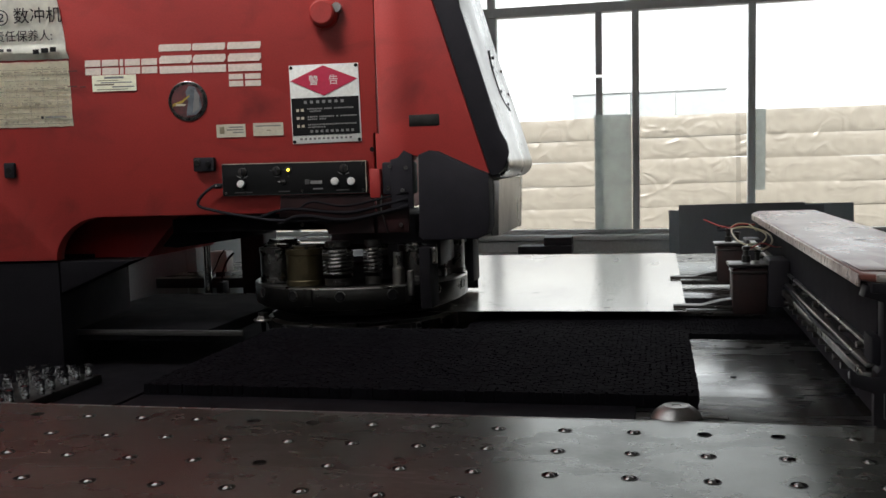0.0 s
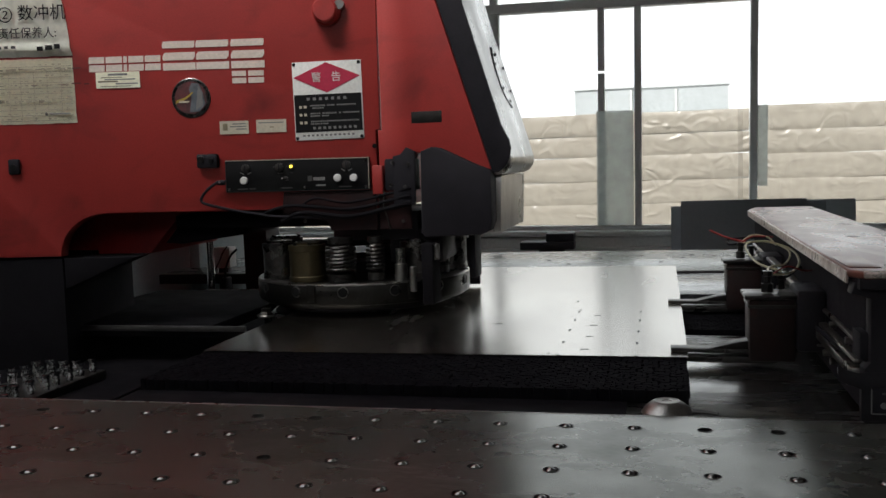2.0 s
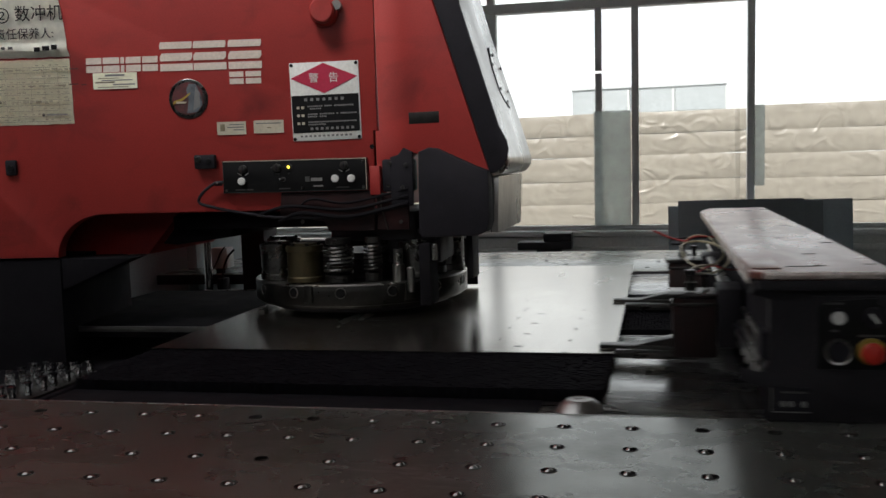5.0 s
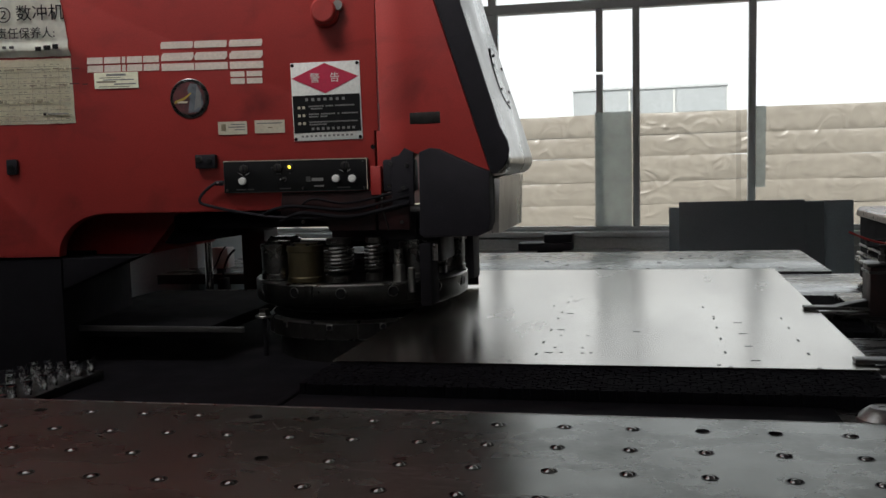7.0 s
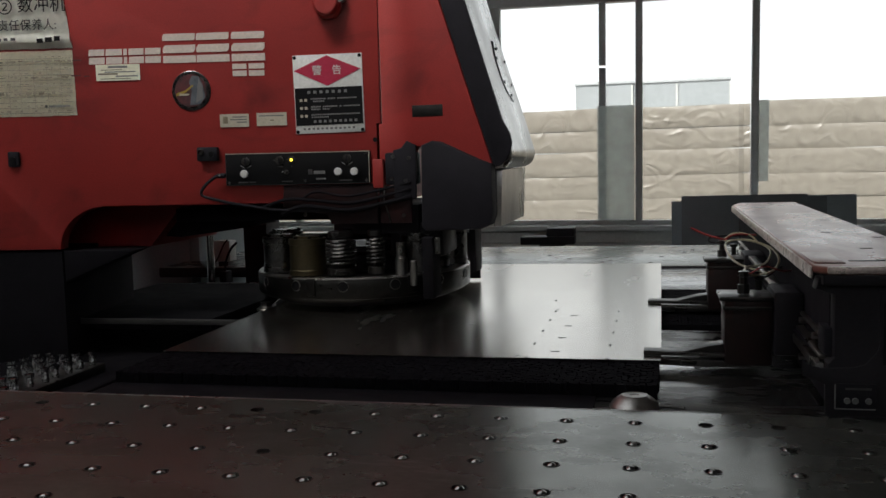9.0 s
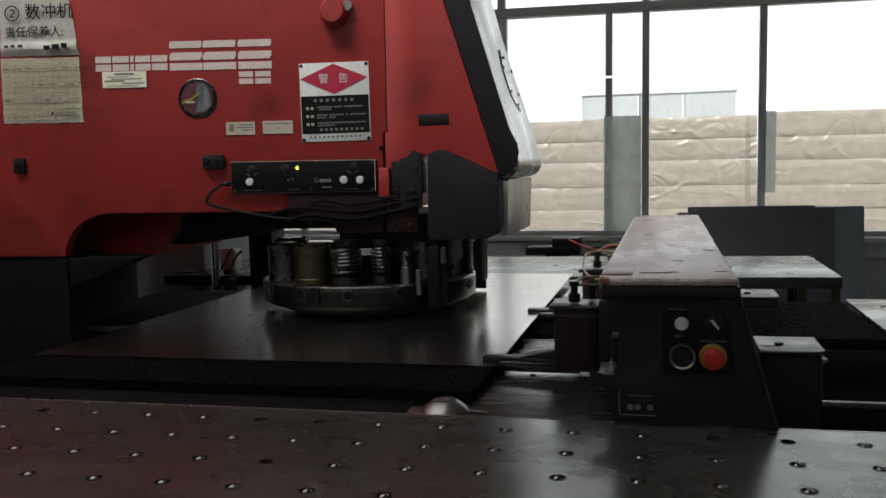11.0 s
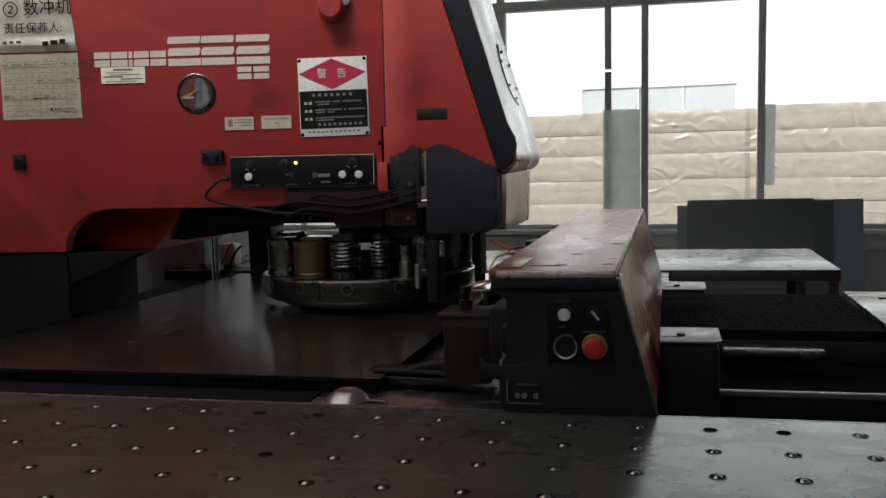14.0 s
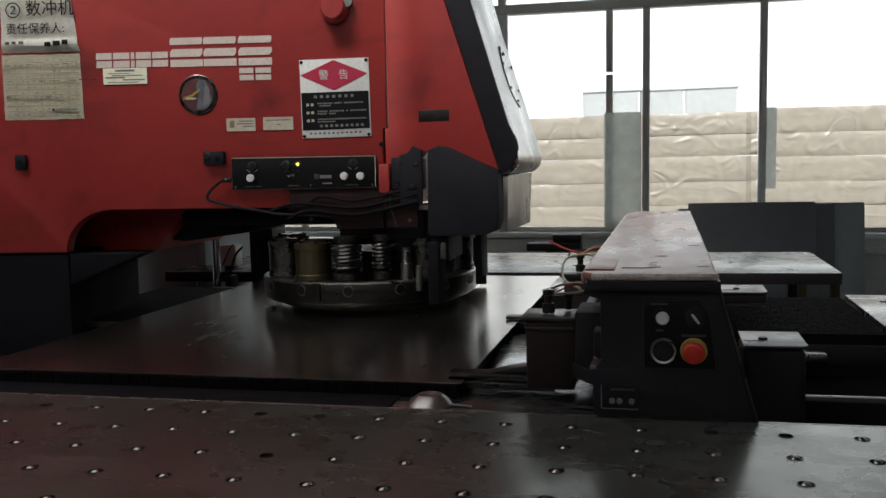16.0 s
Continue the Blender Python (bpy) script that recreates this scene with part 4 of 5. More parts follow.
    # dark smears and tape marks across the form
    for z, h, n_ in ((1.5615, 0.0045, 12), (1.522, 0.0036, 14), (1.482, 0.005, 11), (1.4465, 0.003, 9)):
        for k in range(n_):
            x = -0.604 + 0.19 * (k + rng.uniform(0, 0.6)) / n_
            part("smear", flat(B(), x, x + rng.uniform(0.006, 0.017), z + rng.uniform(-0.0015, 0.0015), z + h * rng.uniform(0.4, 1.0), -0.0056, 0.0003), BROWN_PRINT if k % 3 == 0 else FADED_PRINT, n2, "dirty smear")
    for x0, x1, z in ((-0.408, -0.385, 1.5615), (-0.412, -0.388, 1.5235), (-0.38, -0.366, 1.5215)):
        part("tape_scrap", flat(B(), x0, x1, z, z + 0.003, -0.0056, 0.0003), SMEAR, n2, "dirty scrap of tape")
    part("stamp", cylinder(B(), (-0.482, -0.0048, 1.4505), 0.004, 0.0004, "y", 12), INK, n2)
    part("stamp", flat(B(), -0.474, -0.42, 1.449, 1.4525, -0.0056, 0.0003), GREY_PRINT, n2)


def control_panel():
    cp = on_face(thing("control_panel", (0, FY, 0), "black control panel with white buttons and a lit yellow lamp", "control panel"))
    x0, x1, z0, z1 = -0.0265, 0.3368, 1.2412, 1.3218
    part("housing", box(B(), x0, x1, -0.02, -0.001, z0, z1, 0.002), INK, cp)
    fr = B()
    box(fr, x0 + 0.001, x1 - 0.001, -0.0218, -0.0202, z1 - 0.0026, z1 - 0.001)
    box(fr, x1 - 0.0026, x1 - 0.001, -0.0218, -0.0202, z0 + 0.002, z1 - 0.003)
    part("frame", fr, STICKER, cp, "thin pale frame line")
    dim = B()
    box(dim, x0 + 0.001, x0 + 0.002, -0.0214, -0.0202, z0 + 0.002, z1 - 0.003)
    box(dim, x0 + 0.003, x1 - 0.004, -0.0214, -0.0202, z0 + 0.0008, z0 + 0.0016)
    part("frame", dim, DIM_PRINT, cp, "thin worn frame line")
    for x, z in ((0.0221, 1.2704), (0.2573, 1.2716), (0.2978, 1.2711)):
        b = part("button", lathe(B(), [(0.0096, 0), (0.0096, 0.007), (0.008, 0.009), (0, 0.0095)], (x, -0.0205, z), "y", 20), BUTTON_WHITE, cp, "white push button")
        part("collar", lathe(B(), [(0.0118, 0), (0.0118, 0.002), (0.01, 0.0025)], (x, -0.0204, z), "y", 20), RUBBER, b)
    for x, z in ((0.026, 1.3005), (0.1113, 1.3016), (0.2801, 1.3035)):
        k = part("key_switch", lathe(B(), [(0.0105, 0), (0.0105, 0.004), (0.0075, 0.005), (0, 0.005)], (x, -0.0205, z), "y", 18), DARK_STEEL, cp, "small dark rotary switch")
        part("pointer", box(B(), x - 0.0015, x + 0.0015, -0.0275, -0.0255, z - 0.007, z + 0.007), RUBBER, k)
        if x != 0.1113:
            for s in (-1, 1):
                part("mark", prism(B(), [(x + s * 0.004, z - 0.0165), (x + s * 0.013, z - 0.0115), (x + s * 0.0142, z - 0.0085), (x + s * 0.0042, z - 0.0138)], "y", -0.0218, -0.0206), GREY_PRINT, cp)
    part("lamp", lathe(B(), [(0.0034, 0), (0.0034, 0.003), (0.0024, 0.0045), (0, 0.005)], (0.1414, -0.0205, 1.3026), "y", 16), LED_YELLOW, cp, "lit yellow lamp")
    part("collar", lathe(B(), [(0.009, 0), (0.009, 0.002), (0.0065, 0.0025)], (0.1414, -0.0203, 1.3026), "y", 18), DARK_STEEL, cp)
    for a, b, z, h in ((0.005, 0.03, 1.2478, 0.003), (0.034, 0.050, 1.2478, 0.003), (0.115, 0.143, 1.2482, 0.003), (0.26, 0.292, 1.2482, 0.003), (0.095, 0.101, 1.3013, 0.002), (0.128, 0.132, 1.3025, 0.002), (0.107, 0.119, 1.2855, 0.0025), (0.140, 0.143, 1.2855, 0.003)):
        part("print", flat(B(), a, b, z, z + h, -0.0207, 0.0004), DIM_PRINT, cp)
    # plain bars for the maker's mark, and the small knob with its pointer
    part("print", flat(B(), 0.182, 0.193, 1.2655, 1.2785, -0.0207, 0.0004), DIM_PRINT, cp)
    part("print", flat(B(), 0.196, 0.225, 1.2665, 1.2745, -0.0207, 0.0004), GREY_PRINT, cp)
    part("print", flat(B(), 0.202, 0.226, 1.2525, 1.2562, -0.0207, 0.0004), GREY_PRINT, cp)
    part("pointer", prism(B(), [(0.114, 1.2735), (0.119, 1.275), (0.119, 1.272)], "y", -0.0214, -0.0206), WHITE, cp)
    part("dial", lathe(B(), [(0.006, 0), (0.006, 0.003), (0.004, 0.004), (0, 0.004)], (0.127, -0.0205, 1.273), "y", 14), DARK_STEEL, cp)
    for x, z in ((-0.018, 1.248), (0.174, 1.2495), (0.3275, 1.2485), (0.3275, 1.315)):
        part("screw", lathe(B(), [(0.0038, 0), (0.0034, 0.0016), (0, 0.002)], (x, -0.0203, z), "y", 10), DULL, cp)


# ---- turret ----
TX, TY, TR = 0.235, 1.085, 0.292


HOLDERS = [(-139, "drum"), (-109, "brass"), (-86, "spring"), (-65, "thin"), (-52, "pin"), (-36, "drum"), (-14, "thin"), (8, "drum"), (34, "spring"),
           (60, "drum"), (88, "spring"), (175, "drum")]


def turret():
    t = thing("upper_turret", (TX, TY, 0), "oily steel punch turret ring carrying spring-loaded tool holders", "turret")
    part("ring", lathe(B(), [(0.10, 0.962), (TR - 0.03, 0.945), (TR - 0.014, 0.946), (TR - 0.012, 0.952), (TR - 0.002, 0.954), (TR, 0.957), (TR, 1.003), (TR - 0.003, 1.008), (0.10, 1.011)], seg=72), RING, t, "dark steel turret ring")
    # rim highlight drawn as a paler steel line on the dark ring
    part("rim_edge", lathe(B(), [(TR - 0.004, 1.0035), (TR + 0.0006, 1.0037), (TR + 0.0006, 1.0058), (TR - 0.003, 1.0085)], seg=72), STEEL, t, "bright steel rim line, edge highlight put into its colour")
    # added skirt, stops window light passing beneath the ring
    part("punch_guide", lathe(B(), [(0.05, 0.96), (0.05, 0.928), (TR - 0.06, 0.928), (TR - 0.045, 0.934), (TR - 0.045, 0.955)], seg=60), BLACK, t, "black skirt disc added under the ring to block light")
    part("hub", lathe(B(), [(0.16, 1.011), (0.16, 1.05), (0.11, 1.055), (0.11, 1.07), (0, 1.07)], seg=40), BLACK, t)
    n_ = 14
    for k in range(n_):
        a = math.radians(-90 + 360 / n_ * k + 7)
        c, s = math.cos(a), math.sin(a)
        # keyed hole in the rim
        h = B()
        cylinder(h, (0, 0, 0), 0.012, 0.006, "x", 14, 0.001)
        ob = part("rim_hole", h, INK, t)
        ob.matrix_basis = Matrix.Translation((c * (TR - 0.0045), s * (TR - 0.0045), 0.988)) @ Matrix.Rotation(a, 4, "Z")
        lip = part("hole_lip", lathe(B(), [(0.0145, 0.0), (0.0145, 0.0016), (0.0125, 0.0024), (0.0118, 0.0)], (0.0045, 0, 0), "x", 18), DULL, ob, "worn hole lip")
        if k % 3 == 1:
            ob = part("rim_key", box(B(), -0.004, 0.004, -0.012, 0.012, -0.022, 0.022, 0.002), RING, t)
            a2 = a + radians(9)
            ob.matrix_basis = Matrix.Translation((math.cos(a2) * TR, math.sin(a2) * TR, 0.985)) @ Matrix.Rotation(a2, 4, "Z")
    # tool holders round the ring
    for deg, kind in HOLDERS:
        a = math.radians(deg)
        r = TR - 0.052
        x, y = r * math.cos(a), r * math.sin(a)
        hold = None
        if kind in ("spring", "thin"):
            rr = 0.040 if kind == "spring" else 0.024
            hold = part("tool_holder", lathe(B(), [(rr * 0.9, 1.0115), (rr * 0.9, 1.03), (rr * 0.55, 1.036), (rr * 0.55, 1.105), (rr * 0.8, 1.108), (rr * 0.8, 1.122), (0, 1.124)], (x, y, 0), seg=20), DARK_STEEL, t, "spring-loaded punch holder")
            coil = [(x + rr * 0.92 * math.cos(i * 0.7), y + rr * 0.92 * math.sin(i * 0.7), 1.036 + i * 0.00105) for i in range(63)]
            part("spring", tube(B(), coil, 0.0034 if kind == "spring" else 0.0028, 6, 2), DULL, hold, "bright coil spring")
        elif kind in ("drum", "brass"):
            rr = 0.048
            hold = part("tool_holder", lathe(B(), [(rr, 1.0115), (rr, 1.024), (rr * 0.96, 1.026), (rr * 0.96, 1.088), (rr, 1.09), (rr, 1.104), (rr * 0.7, 1.106), (rr * 0.7, 1.11), (0, 1.11)], (x, y, 0), seg=28), BRASS if kind == "brass" else DULL, t, "wide punch holder drum")
            for i in range(6):
                b = 2 * math.pi * i / 6
                part("bolt", cylinder(B(), (x + rr * 0.8 * math.cos(b), y + rr * 0.8 * math.sin(b), 1.105), 0.005, 0.006, seg=8), INK, hold)
        else:
            hold = part("tool_holder", lathe(B(), [(0.016, 0.955), (0.016, 1.05), (0.012, 1.052), (0.012, 1.09), (0, 1.09)], (x * 1.12, y * 1.12, 0), seg=16), STEEL, t, "slim steel guide pin")
    st = thing("striker", (TX, TY, 0), "black press striker above the turret", "striker")
    part("slide", box(B(), 0.13, 0.19, -0.12, 0.12, 1.03, 1.134, 0.006), BLACK, st)
    part("guide", box(B(), 0.232, 0.262, -0.262, -0.18, 0.952, 1.107, 0.006), DEEP_BLACK, st)
    part("guide_pin", cylinder(B(), (0.209, -0.255, 0.986), 0.009, 0.062, seg=16, bevel=0.002), STEEL, st, "bright guide pin")
    part("guide_pin", cylinder(B(), (0.27, -0.25, 1.064), 0.007, 0.04, seg=12, bevel=0.002), STEEL, st, "bright guide pin")
    part("sensor", cylinder(B(), (-0.038, -0.17, 1.115), 0.0018, 0.008, "y", 10), LED_RED, st, "tiny lit red lamp")
    lo = thing("lower_turret", (TX, TY, 0), "dark steel lower die turret below the sheet line", "turret")
    q = TR - 0.03
    part("ring", lathe(B(), [(0.06, 0.78), (q - 0.03, 0.78), (q - 0.03, 0.858), (q - 0.004, 0.862), (q, 0.866), (q, 0.904), (q - 0.006, 0.911), (0.06, 0.912)], seg=72), DARK_STEEL, lo)
    # added black disc: shade between the turrets put into its colour
    part("die_plate", lathe(B(), [(0.0, 0.9125), (q - 0.012, 0.9125), (q - 0.012, 0.914), (0.0, 0.9145)], seg=60), MATTE, lo, "matt black disc added for the shade under the turret")
    part("rim_edge", lathe(B(), [(q - 0.007, 0.9105), (q + 0.0004, 0.9045), (q + 0.0006, 0.9062), (q - 0.006, 0.9122)], seg=72), STEEL, lo, "bright steel rim line, edge highlight put into its colour")
    part("rim_edge", lathe(B(), [(q - 0.006, 0.8615), (q + 0.0008, 0.8645), (q + 0.0008, 0.8662), (q - 0.002, 0.8664)], seg=72), DULL, lo, "worn lower edge")
    for a in (-92, -62, -124, -40, -150, -20):
        a = math.radians(a)
        ob = part("screw_pad", box(B(), -0.001, 0.0016, -0.0085, 0.0085, -0.007, 0.008, 0.0006), STEEL, lo, "bright milled pad")
        ob.matrix_basis = Matrix.Translation((q * math.cos(a), q * math.sin(a), 0.896)) @ Matrix.Rotation(a, 4, "Z")
        part("screw", lathe(B(), [(0.006, 0.0), (0.006, 0.0035), (0.0035, 0.0042), (0.003, 0.0022), (0, 0.0022)], (0.0012, 0, 0), "x", 14), RUBBER, ob, "black socket screw")
    for a in (-111, -76, -45, -140):
        a = math.radians(a)
        ob = part("joint", box(B(), -0.001, 0.0012, -0.0011, 0.0011, -0.018, 0.019), DULL, lo, "bright joint line")
        ob.matrix_basis = Matrix.Translation((q * math.cos(a), q * math.sin(a), 0.884)) @ Matrix.Rotation(a, 4, "Z")
    fit_ = thing("hose_fitting", (0.004, 0.925, 0.905), "small steel hose fitting beside the turret", "fitting")
    part("stem", cylinder(B(), (0, 0, -0.105), 0.006, 0.104, seg=10), DEEP_BLACK, fit_)
    part("nut", lathe(B(), [(0.018, 0), (0.02, 0.008), (0.014, 0.014), (0.014, 0.022), (0, 0.024)], seg=6), DARK_STEEL, fit_)
    part("ring", lathe(B(), [(0.024, 0.0), (0.026, 0.004), (0.024, 0.007), (0.021, 0.004)], seg=18), STEEL, fit_)


def throat_baffles():
    # added plate that blocks window light through the turret gap
    g = thing("light_baffle", (0.2, 1.40, 0), "black baffle plate added behind the turret to block window light", "guard")
    part("plate", box(B(), -0.32, 0.30, 0.0, 0.008, 0.927, 1.07, 0.002), BLACK, g)
    part("strap", box(B(), -0.02, 0.02, 0.01, 0.018, 1.0, 1.19, 0.002), BLACK, g)
    # added dark box that covers the windows left of the turret
    b = thing("dark_box", (-0.27, 1.66, 0.80), "black box added behind the turret to block window light", "machine box")
    part("body", box(B(), -0.135, -0.045, 0, 0.12, 0, 0.36, 0.006), BLACK, b)


def behind_turret():
    # things glimpsed through the throat
    po = thing("guide_post", (-0.505, 1.6, 0.80), "bright round steel post behind the turret", "post")
    part("shaft", cylinder(B(), (0, 0, 0), 0.014, 0.29, seg=20, bevel=0.002), CHROME, po)
    part("collar", cylinder(B(), (0, 0, 0.0), 0.026, 0.07, seg=20, bevel=0.003), DARK_STEEL, po)
    cab = thing("cabinet", (-1.42, 2.15, 0.0), "grey electrical cabinet behind the press", "cabinet")
    part("body", box(B(), -1.6, 0.58, 0, 0.6, 0, 1.95, 0.01), GREEN_GREY, cab)
    for a in (-1.58, -1.05, -0.52, 0.02):
        d = part("door", box(B(), a, a + 0.52, -0.014, -0.002, 0.08, 1.92, 0.004), GREEN_GREY, cab)
        part("handle", box(B(), a + 0.46, a + 0.48, -0.03, -0.015, 1.0, 1.12, 0.003), BLACK, d)
    # stands in for an unidentified pale shape; the foot is added
    jb = thing("pale_box", (-0.650, 2.0, 0.80), "small pale grey box on an added black foot, stands for an unidentified pale shape", "junction box")
    part("foot", box(B(), -0.02, 0.02, -0.02, 0.02, 0, 0.118, 0.003), BLACK, jb)
    part("body", box(B(), -0.036, 0.036, -0.03, 0.03, 0.119, 0.200, 0.004), ALU, jb, "pale grey box")
    part("cable", tube(B(), [(-0.03, -0.034, 0.11), (-0.005, -0.04, 0.145), (0.012, -0.04, 0.18), (0.03, -0.034, 0.205)], 0.003, 6), RUBBER, jb, "black cable")
    vl = thing("valve", (-0.462, 1.62, 0.80), "small black air valve with a thin hose", "valve")
    part("block", box(B(), -0.012, 0.012, -0.02, 0.03, 0.0, 0.125, 0.004), RUBBER, vl)
    part("hose", tube(B(), [(0.0, 0.0, 0.125), (0.006, 0, 0.16), (0.025, 0, 0.20), (0.05, 0, 0.225)], 0.004), RUBBER, vl)


def fittings():
    """Chromed valve fittings in the pit beside the near table."""
    man = thing("valve_manifold", (-0.335, 0.43, 0.80), "cluster of chromed air fittings on a manifold block", "manifold")
    part("block", box(B(), -0.13, 0.04, -0.17, 0.20, 0, 0.022, 0.004), DARK_STEEL, man)
    rng = random.Random(2)
    for j in range(8):
        for i in range(4):
            x = 0.02 - i * 0.04 + rng.uniform(-0.006, 0.006)
            y = -0.15 + j * 0.046 + rng.uniform(-0.006, 0.006)
            h = rng.uniform(0.024, 0.038)
            f = part("fitting", lathe(B(), [(0.009, 0.022), (0.009, 0.034), (0.008, 0.036), (0.008, 0.022 + h * 0.8), (0.0105, 0.022 + h * 0.82), (0.0105, 0.022 + h), (0, 0.024 + h)], (x, y, 0), seg=10), CHROME, man, "chromed push-in fitting")


# ---- the moving table, beam, clamps and sheet ----
def moving_table():
    mt = thing("sliding_table", (0, 0, 0), "oily sliding steel table with black bristle beds", "table")
    part("near_plate", box(B(), 0.10, 1.572, 0.074, 0.77, 0.868, 0.893, 0.0015), PLATE, mt, "stained dark steel plate")
    part("far_plate", box(B(), 0.10, 1.60, 1.41, 1.92, 0.868, 0.893, 0.0015), PLATE, mt, "stained dark steel plate")
    part("bristle_base", box(B(), 0.105, 1.098, 0.165, 0.76, 0.8935, 0.899, 0.001), DEEP_BLACK, mt)
    # black strip over the near plate, ahead of the bristles
    part("front_cover", box(B(), 0.102, 1.0, 0.077, 0.164, 0.8933, 0.8965, 0.001), DEEP_BLACK, mt, "matt black strip on the near plate")
    tufts("bristle_bed", mt, 0.11, 1.095, 0.168, 0.755, 0.898, 0.9165, 0.0098, "stiff black bristles in rows", seed=8)
    part("end_lip", box(B(), 0.085, 0.10, 0.076, 0.77, 0.865, 0.9, 0.003), DEEP_BLACK, mt)
    dome = part("stop_dome", lathe(B(), [(0.040, 0.893), (0.0395, 0.8965), (0.030, 0.906), (0.021, 0.912), (0.0195, 0.9125), (0.017, 0.9115), (0.008, 0.9118), (0.007, 0.9105), (0, 0.9105)], (1.063, 0.117, 0), seg=40), STEEL, mt, "shiny conical steel stop")
    part("pin", tube(B(), [(1.095, 0.112, 0.896), (1.125, 0.105, 0.897), (1.14, 0.098, 0.897)], 0.003, 6, 3), DARK_STEEL, dome)
    for x, y in ((1.29, 0.55), (1.26, 0.20), (1.30, 0.68), (1.17, 0.40)):
        part("hole", cylinder(B(), (x, y, 0.8932), 0.006, 0.0012, seg=14), INK, mt)
    return mt


def beam():
    bm_ = thing("cross_beam", (1.32, 0.0, 0), "sliding beam with a worn red cover and black control end", "machine beam")
    # local x = world x - 1.32
    y0, y1 = 0.048, 1.76
    cap = [(0.002, y0 + 0.03), (0.02, y0), (0.202, y0), (0.202, y1 - 0.0), (0.03, y1), (0.004, y1 - 0.1)]
    part("top_cover", prism(B(), cap, "z", 1.112, 1.124, 0.004, 3), BEAM_RED, bm_, "worn brick-red top cover")
    part("cover_edge", box(B(), 0.0, 0.004, y0 + 0.035, y1 - 0.11, 1.103, 1.121, 0.001), EDGE, bm_, "scuffed bare metal edge, window glint put into its pale colour")
    part("cover_lip", box(B(), 0.012, 0.206, y0 - 0.003, y0 + 0.032, 1.098, 1.1125, 0.001), BLACK, bm_)
    part("cover_edge", box(B(), 0.018, 0.203, y0 - 0.0022, y0 + 0.0075, 1.1137, 1.1246, 0.003), EDGE, bm_, "scuffed bare metal edge, window glint put into its pale colour")
    slope = [(0.196, 1.110), (0.203, 1.116), (0.259, 0.90), (0.253, 0.90)]
    part("side_cover", prism(B(), slope, "y", 0.101, y1, 0.0015), BEAM_SIDE, bm_, "worn brick-red sloping side cover")
    body = [(0.03, 0.905), (0.25, 0.905), (0.194, 1.106), (0.03, 1.106)]
    part("body", prism(B(), body, "y", 0.10, y1 - 0.01), MATTE, bm_)
    endp = [(0.022, 0.896), (0.261, 0.896), (0.205, 1.107), (0.008, 1.107), (0.004, 1.09), (0.03, 1.082), (0.03, 0.99), (0.022, 0.98)]
    part("end_panel", prism(B(), endp, "y", 0.062, 0.098, 0.004), BLACK, bm_, "black end panel")
    part("panel_edge", tube(B(), [(0.2050, 0.0615, 1.104), (0.2330, 0.0615, 1.0), (0.2600, 0.0615, 0.90)], 0.0012, 6, 4), DULL, bm_, "bright worn edge")
    boss = [(-0.014, 0.988), (-0.004, 0.979), (0.012, 0.9745), (0.055, 0.976), (0.072, 0.981), (0.089, 1.0), (0.0915, 1.015), (0.0915, 1.088), (0.202, 1.088), (0.252, 0.903), (0.018, 0.903), (0.018, 0.95), (-0.014, 0.962)]
    part("panel_boss", prism(B(), boss, "y", 0.0588, 0.0625, 0.002), BLACK, bm_, "raised black moulding")
    inset = [(0.105, 1.08), (0.175, 1.085), (0.19, 1.06), (0.2, 0.98), (0.095, 0.98), (0.095, 1.07)]
    part("button_plate", prism(B(), inset, "y", 0.057, 0.0615, 0.001), INK, bm_)
    # buttons
    b = part("button", lathe(B(), [(0.0098, 0), (0.0098, 0.008), (0.008, 0.0105), (0, 0.011)], (0.1225, 0.057, 1.057), "y", 22), BUTTON_WHITE, bm_, "white push button")
    part("collar", lathe(B(), [(0.0135, 0), (0.0135, 0.004), (0.0102, 0.005)], (0.1225, 0.0568, 1.057), "y", 22), RUBBER, b)
    k = part("key_switch", lathe(B(), [(0.015, 0), (0.015, 0.006), (0.012, 0.008), (0, 0.008)], (0.170, 0.057, 1.057), "y", 22), RUBBER, bm_, "black rotary switch")
    ob = part("pointer", box(B(), -0.0018, 0.0018, -0.004, 0.0, -0.0085, 0.0085, 0.0008), WHITE, k, "white pointer")
    ob.matrix_basis = Matrix.Translation((0.170, 0.0485, 1.057)) @ Matrix.Rotation(radians(-38), 4, "Y")
    r = part("ring_button", lathe(B(), [(0.0192, 0), (0.0192, 0.006), (0.0184, 0.0075), (0.0163, 0.0068), (0.0160, 0.003)], (0.1235, 0.057, 1.007), "y", 32), STEEL, bm_, "black button in a steel ring")
    part("cap", cylinder(B(), (0.1235, 0.0565, 1.007), 0.0155, 0.006, "y", 26, 0.002), RUBBER, r)
    e = part("stop_button", lathe(B(), [(0.0115, 0), (0.0115, 0.010), (0.0158, 0.012), (0.0162, 0.018), (0.0135, 0.022), (0.008, 0.0235), (0, 0.0235)], (0.1675, 0.057, 1.007), "y", 30), BUTTON_RED, bm_, "red mushroom stop button")
    part("collar", lathe(B(), [(0.0198, 0), (0.0198, 0.004), (0.018, 0.006), (0.0115, 0.006)], (0.1675, 0.0568, 1.0075), "y", 30), YELLOW, e, "yellow collar")
    part("print", flat(B(), 0.15, 0.186, 1.0285, 1.032, 0.0565, 0.0003), DIM_PRINT, bm_)
    part("print", flat(B(), 0.105, 0.13, 1.076, 1.079, 0.0565, 0.0003), DIM_PRINT, bm_)
